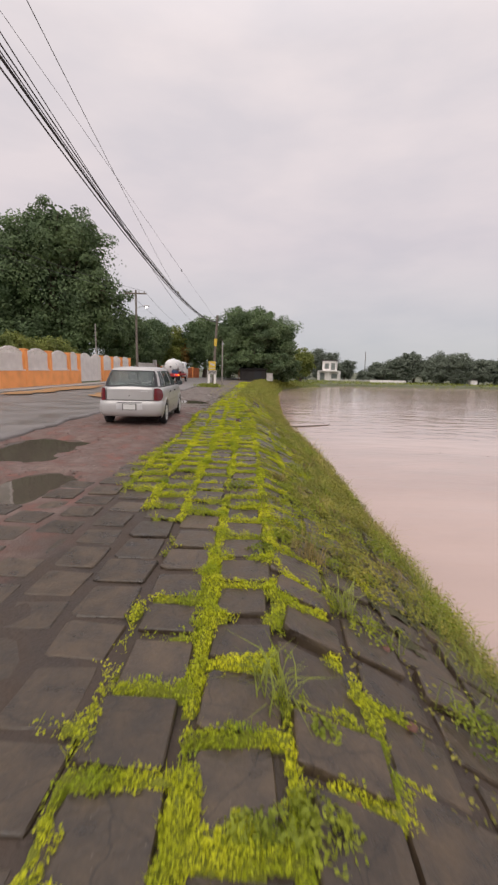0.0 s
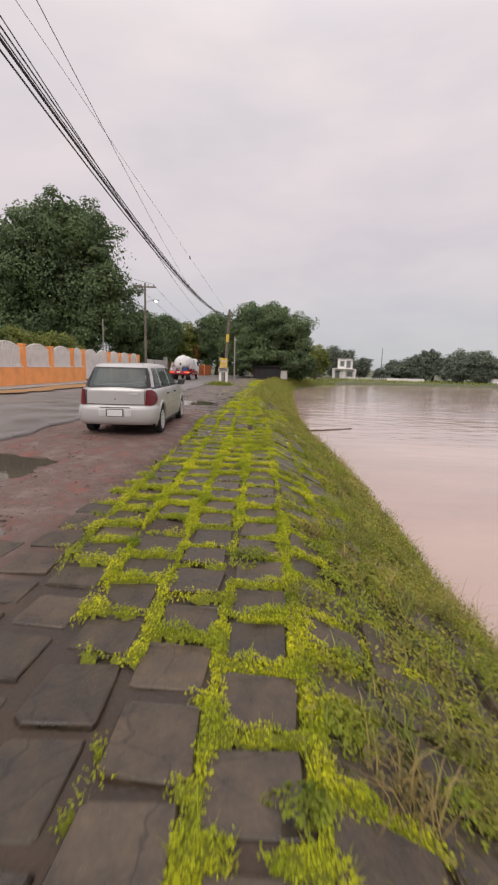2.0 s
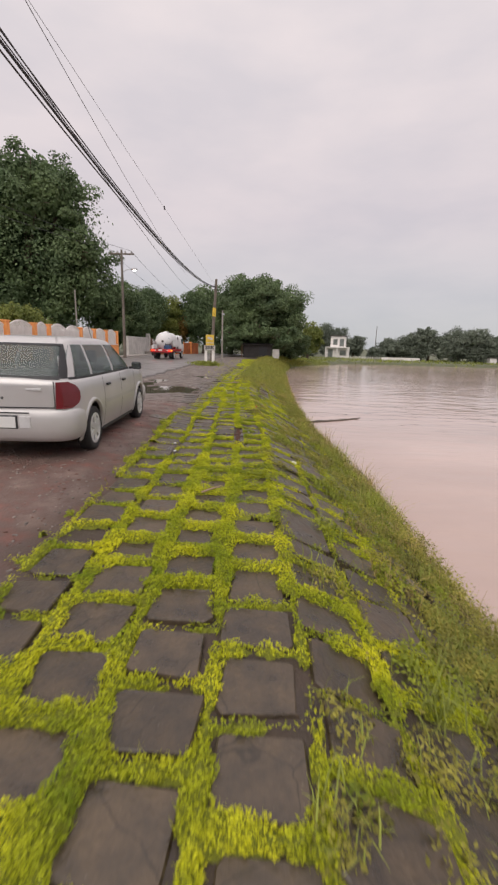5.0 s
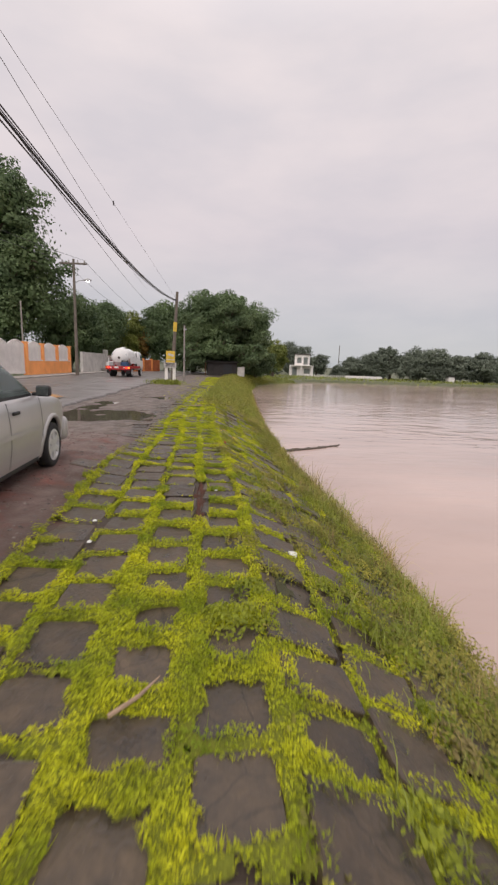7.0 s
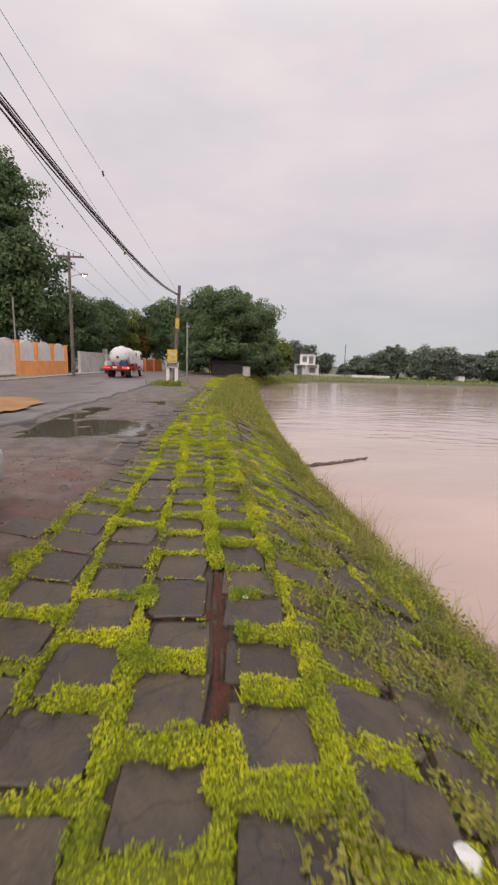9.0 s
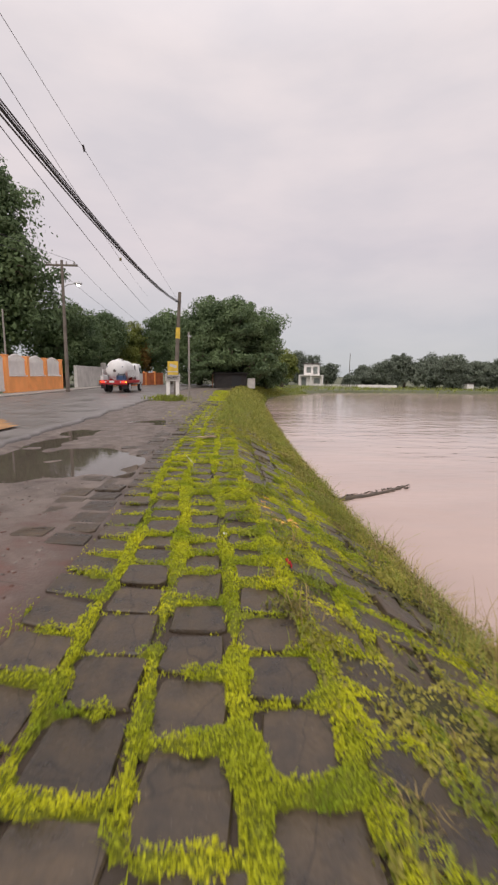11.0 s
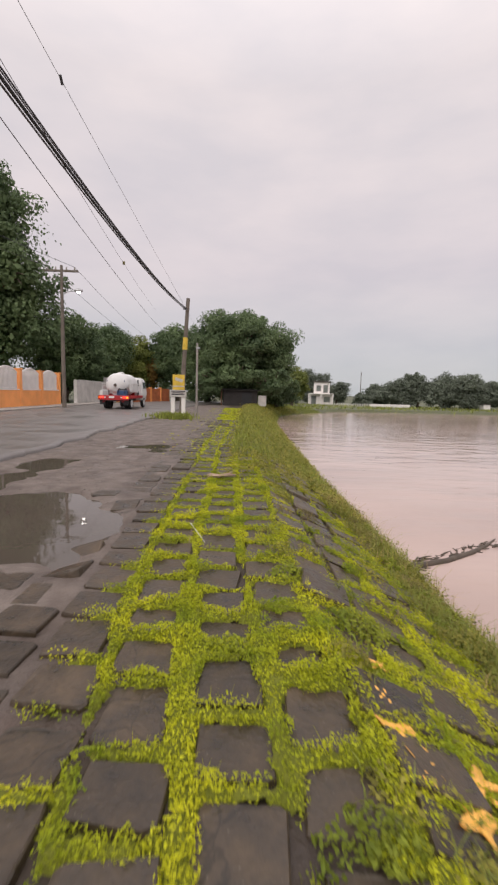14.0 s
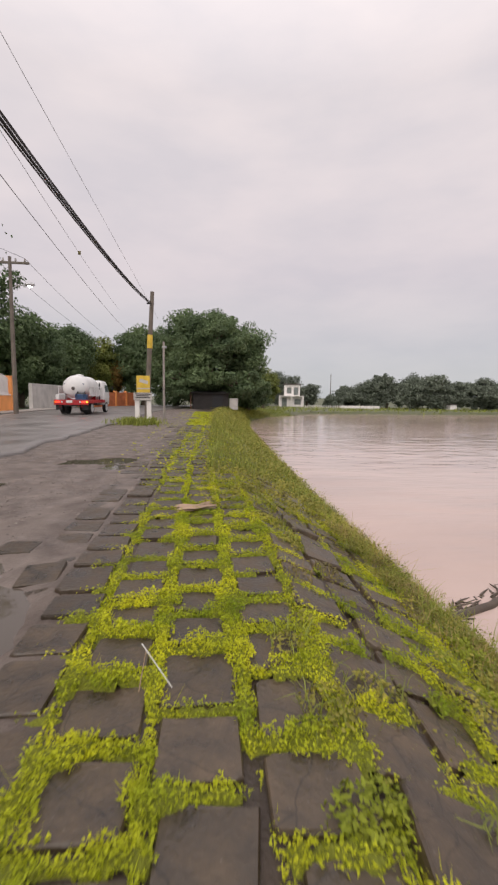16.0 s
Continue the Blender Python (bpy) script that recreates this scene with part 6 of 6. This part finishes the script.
# ---- far bank ----
FZ = -0.95
h = thing("house", "white two-storey house with flat roofs on the far bank", "house", at=pose(18.6, 112, FZ - 0.3, 0, 0, -14))
part("lower_storey", box(5.2, 5, 2.7, 0.6, 0, 0, 0.03), M["white"], h, "white lower storey")
part("upper_storey", box(3.4, 4.6, 2.5, 0.6, 0.2, 2.7, 0.03), M["white"], h, "white upper storey")
part("roof", box(3.9, 5.1, 0.18, 0.6, 0.2, 5.2, 0.03), M["corrugated"], h, "dark flat roof")
part("balcony_slab", box(5.5, 1.2, 0.18, 0.6, -2.9, 2.6, 0.02), M["white"], h, "white balcony slab")
for x in (-2.0, 0.6, 3.1):
    part("column", box(0.28, 0.28, 2.6, x, -3.3, 0, 0.02), M["white"], h)
for x, z, wd, ht in ((-1.0, 0.2, 1.0, 2.0), (1.9, 0.9, 1.3, 1.1), (0.0, 3.3, 0.9, 1.2), (1.5, 3.0, 0.9, 1.6)):
    win = part("window", box(wd, 0.08, ht, x, -2.54 if z < 2 else -2.13, z), M["car_glass"], h, "dark window")
    part("frame", box(wd + 0.16, 0.05, ht + 0.16, x, -2.50 if z < 2 else -2.10, z - 0.08), M["offwhite"], win, "pale frame")
h = thing("shack", "sheet-metal shack under the tree, tree shade in its colour", "shed", at=pose(0.3, 57.0, -0.05))
# wall and roof are coloured as if deep in the crown's shade
part("wall", box(3.2, 2.4, 1.45, 0, 0, 0, 0.02), M["shade"], h, "sheet wall coloured dark for the tree's shade")
part("roof", box(3.6, 2.8, 0.06, 0, -0.1, 1.48, 0.01, None, Matrix.Rotation(0.06, 4, "X")), M["shade"], h, "roof sheet coloured dark for the tree's shade")
part("doorway", box(0.9, 0.06, 1.2, 0.6, -1.22, 0.05), M["dark"], h, "dark doorway")
part("white_panel", box(0.75, 0.08, 1.0, 2.05, -1.25, 0.0, 0.01), M["offwhite"], h, "pale panel")
part("post", box(0.09, 0.09, 1.5, -1.75, -1.4, 0), M["brown_gate"], h)
f = thing("far_wall", "low white wall on the far bank", "wall", at=pose(29.5, 97, FZ - 0.3))
for k in range(6):
    part("wall_section", box(1.25, 0.2, 0.95, -3.2 + 1.3 * k, 0, 0, 0.02), M["white"], f)
f = thing("picket_fence", "white post fence on the far bank", "fence", at=pose(22.5, 99, FZ - 0.2))
for k in range(20):
    part("post", box(0.14, 0.14, 0.85, -4.2 + 0.46 * k, 0, 0), M["white"], f)
f = thing("low_building", "small white building among the far trees", "building", at=pose(47.5, 96, FZ - 0.3))
part("wall", box(1.3, 1.5, 1.4, 0, 0, 0, 0.02), M["white"], f)
part("roof", box(1.6, 1.8, 0.12, 0, 0, 1.4, 0.02), M["corrugated"], f, "dark roof")
p = thing("far_pole", "thin pole among the far trees", "pole", at=pose(28.0, 112, FZ))
part("shaft", tube([(0, 0, 0), (0, 0, 7.5)], [0.1, 0.07], 8), M["pole"], p)


# ---- loose things on the levee and shoulder ----
def chips(name, label, mat, places, size, seed, group):
    rng = np.random.default_rng(seed)
    for x, y in places:
        bm = bmesh.new()
        bmesh.ops.create_icosphere(bm, subdivisions=1, radius=size)
        for v in bm.verts:
            v.co = Vector((v.co.x * rng.uniform(0.7, 1.4), v.co.y * rng.uniform(0.7, 1.4), v.co.z * rng.uniform(0.3, 0.6)))
        ob = part(name, bm, M[mat])
        ob.matrix_basis = pose(x, y, smooth_z(x, y) + size * 0.3, 0, 0, rng.uniform(0, 360))
        tagged(ob, label, "litter", group)


chips("white_scrap", "small white scrap of litter between stones", "plate", [(0.69, 3.92), (0.54, 13.87), (0.05, 13.84), (0.79, 12.86), (-0.32, 12.6), (0.99, 13.22), (0.2, 17.0), (-0.4, 13.0), (0.1, 10.2)], 0.018, 5, "scraps of litter")
chips("white_cup", "crumpled white plastic cup on the slope", "plate", [(1.13, 12.7)], 0.05, 6, "")
chips("brick_piece", "broken red brick piece among the slope stones", "brick", [(1.22, 3.98), (1.6, 4.5), (1.32, 5.6), (0.82, 13.5), (1.66, 5.1)], 0.028, 7, "brick pieces on the slope")


def flat_scrap(name, label, category, mat, x, y, wd, ln, seed, thick=0.006, turn=0.0, up=0.03):
    """A crumpled thin sheet that follows the ground."""
    rng = np.random.default_rng(seed)
    bm = bmesh.new()
    n = 8
    ph = rng.uniform(0, 6, 4)
    ca, sa = math.cos(radians(turn)), math.sin(radians(turn))
    grids = []
    for lift in (thick, 0.0):
        g = []
        for i in range(n + 1):
            row = []
            for j in range(n + 1):
                u, v = i / n - 0.5, j / n - 0.5
                edge = 1 + 0.22 * math.sin(7 * u + ph[0]) * (abs(v) > 0.3) + 0.2 * math.sin(8 * v + ph[1]) * (abs(u) > 0.3)
                px, py = u * wd * edge, v * ln * edge
                gx, gy = x + px * ca - py * sa, y + px * sa + py * ca
                row.append(bm.verts.new((gx, gy, smooth_z(gx, gy) + up + 0.4 * up * math.sin(9 * u + ph[2]) * math.sin(8 * v + ph[3]) + lift)))
            g.append(row)
        grids.append(g)
    a, b = grids
    for i in range(n):
        for j in range(n):
            bm.faces.new((a[i][j], a[i + 1][j], a[i + 1][j + 1], a[i][j + 1]))
            bm.faces.new((b[i][j], b[i][j + 1], b[i + 1][j + 1], b[i + 1][j]))
    bmesh.ops.recalc_face_normals(bm, faces=bm.faces)
    return tagged(part(name, bm, M[mat], smooth=True), label, category)


for i, (x, y, wd, ln, tn) in enumerate(((0.635, 18.15, 0.06, 0.05, 10), (0.575, 17.91, 0.05, 0.07, 0), (0.60, 17.69, 0.12, 0.17, 30), (0.67, 17.61, 0.09, 0.12, -25), (0.585, 17.53, 0.07, 0.05, 15), (0.80, 17.63, 0.12, 0.07, 35), (0.70, 17.46, 0.08, 0.13, -30), (0.84, 17.52, 0.06, 0.09, 0))):
    flat_scrap("yellow_scrap", "torn orange-yellow plastic sheet on slope stones", "litter", "yellow_sheet", x, y, wd, ln, 50 + i, turn=tn, up=0.022)
flat_scrap("red_ribbon", "red plastic strip caught between slope stones", "litter", "redcloth", 0.625, 16.43, 0.016, 0.085, 60, turn=20, up=0.045)
flat_scrap("wooden_board", "pale broken board lying on the paving", "board", "cardboard", -0.22, 21.95, 0.36, 0.16, 61, 0.02, 20)
flat_scrap("brick_dust", "red brick dust filling a paving joint", "dirt", "red_soil", float(edge_x(13.55) - column_width(13.55)), 13.55, 0.085, 1.15, 63, 0.02, 1.5, -0.03)
flat_scrap("brick_dust", "red brick dust filling a paving joint", "dirt", "red_soil", 0.22, 13.72, 0.32, 0.075, 64, 0.02, 0, -0.03)
for name, label, pts, r, mat in (("bare_branch", "pale bare branch lying on the paving", [(0.22, 11.06, 0.03), (0.31, 11.13, 0.045), (0.37, 11.25, 0.03)], [0.009, 0.008, 0.003], "cardboard"),
                                 ("white_twig", "pale twig standing in the weeds", [(-0.36, 19.46, 0.0), (-0.34, 19.52, 0.12)], [0.0024, 0.0015], "cardboard"),
                                 ("white_twig", "pale twig leaning in the weeds", [(-0.36, 19.55, 0.13), (-0.24, 19.46, 0.01)], [0.0024, 0.0015], "plate")):
    tagged(part(name, tube(pts, r, 6), M[mat]), label, "branch")


def driftwood():
    d = thing("driftwood", "tangled driftwood caught at the water's edge", "driftwood", at=pose(2.5, 22.0, WATER))
    part("log", tube([(-0.3, -0.1, 0.0), (0.1, 0.06, 0.0), (0.6, 0.25, 0.0), (1.15, 0.58, 0.0), (1.6, 0.92, 0.0), (1.95, 1.25, 0.01)], [0.05, 0.055, 0.05, 0.045, 0.03, 0.008], 9), M["driftwood"], d, "wet brown log", smooth=True)
    rng = np.random.default_rng(9)
    for k in range(70):
        u = rng.uniform(0, 1) ** 1.7
        a = Vector((1.9 * u - 0.15, 1.0 * u + rng.uniform(-0.13, 0.13), rng.uniform(-0.012, 0.012)))
        turn, size = rng.uniform(-0.2, 1.3), rng.uniform(0.10, 0.30)
        e = a + Vector((size * math.cos(turn), size * math.sin(turn), rng.uniform(-0.012, 0.008)))
        mid = a.lerp(e, 0.5) + Vector((rng.uniform(-0.05, 0.05), rng.uniform(-0.05, 0.05), 0.006))
        part("branch", tube([a, mid, e], [rng.uniform(0.01, 0.024), 0.013, 0.005], 5), M["driftwood"], d, "thin wet branch")
    return d

driftwood()


def scatter(name, label, mat, n, xa, xb, ya, yb, lo, hi, seed):
    """Many small angular stones, joined."""
    rng = np.random.default_rng(seed)
    x, y = rng.uniform(xa, xb, n), rng.uniform(ya, yb, n)
    keep = (x < west_edge(y) + 0.15) & (patchy(x, y, 0.9, seed) > 0.35)
    x, y = x[keep], y[keep]
    n = len(x)
    base = np.array([(-1, -1, -0.6), (1, -1, -0.6), (1, 1, -0.6), (-1, 1, -0.6), (-0.7, -0.7, 0.6), (0.7, -0.7, 0.6), (0.7, 0.7, 0.6), (-0.7, 0.7, 0.6)])
    size = rng.uniform(lo, hi, (n, 1, 3)) * np.array([1, 1, 0.6])
    v = base[None] * size * rng.uniform(0.7, 1.3, (n, 8, 3))
    a = rng.uniform(0, 6.28, n)
    c, s_ = np.cos(a)[:, None], np.sin(a)[:, None]
    vx, vy = v[:, :, 0] * c - v[:, :, 1] * s_, v[:, :, 0] * s_ + v[:, :, 1] * c
    v = np.stack([vx + x[:, None], vy + y[:, None], v[:, :, 2] + (ground_z(x, y) + size[:, 0, 2] * 0.3)[:, None]], 2)
    q = np.array([(3, 2, 1, 0), (4, 5, 6, 7), (0, 1, 5, 4), (1, 2, 6, 5), (2, 3, 7, 6), (3, 0, 4, 7)])
    f = (np.arange(n)[:, None, None] * 8 + q[None]).reshape(-1, 4)
    tagged(new(name, mesh_of(name, v.reshape(-1, 3), f, M[mat])), label, "gravel", kind="stuff")


scatter("gravel", "grey gravel scattered over the dirt shoulder", "pebble", 9000, -3.7, 0.2, 3, 30, 0.004, 0.014, 71)
scatter("brick_rubble", "red brick rubble trodden into the dirt shoulder", "brick", 2000, -3.6, 0.1, 5, 18, 0.004, 0.014, 72)


# ---- paving stones, last ----
lay("pavement", "dark wet stone paving with weedy joints along the levee", [b for b in BLOCKS if b[0] >= 0], 61)
lay("embankment", "tilted dark stone blocks on the slope to the river", [b for b in BLOCKS if b[0] < 0], 62)


# ---- the plan is laid out in its own units: bring all of it to metres ----
for ob in list(scene.objects):
    if ob.parent is None and ob.type in {"MESH", "EMPTY"}:
        ob.matrix_basis = Matrix.Scale(UNIT, 4) @ ob.matrix_basis
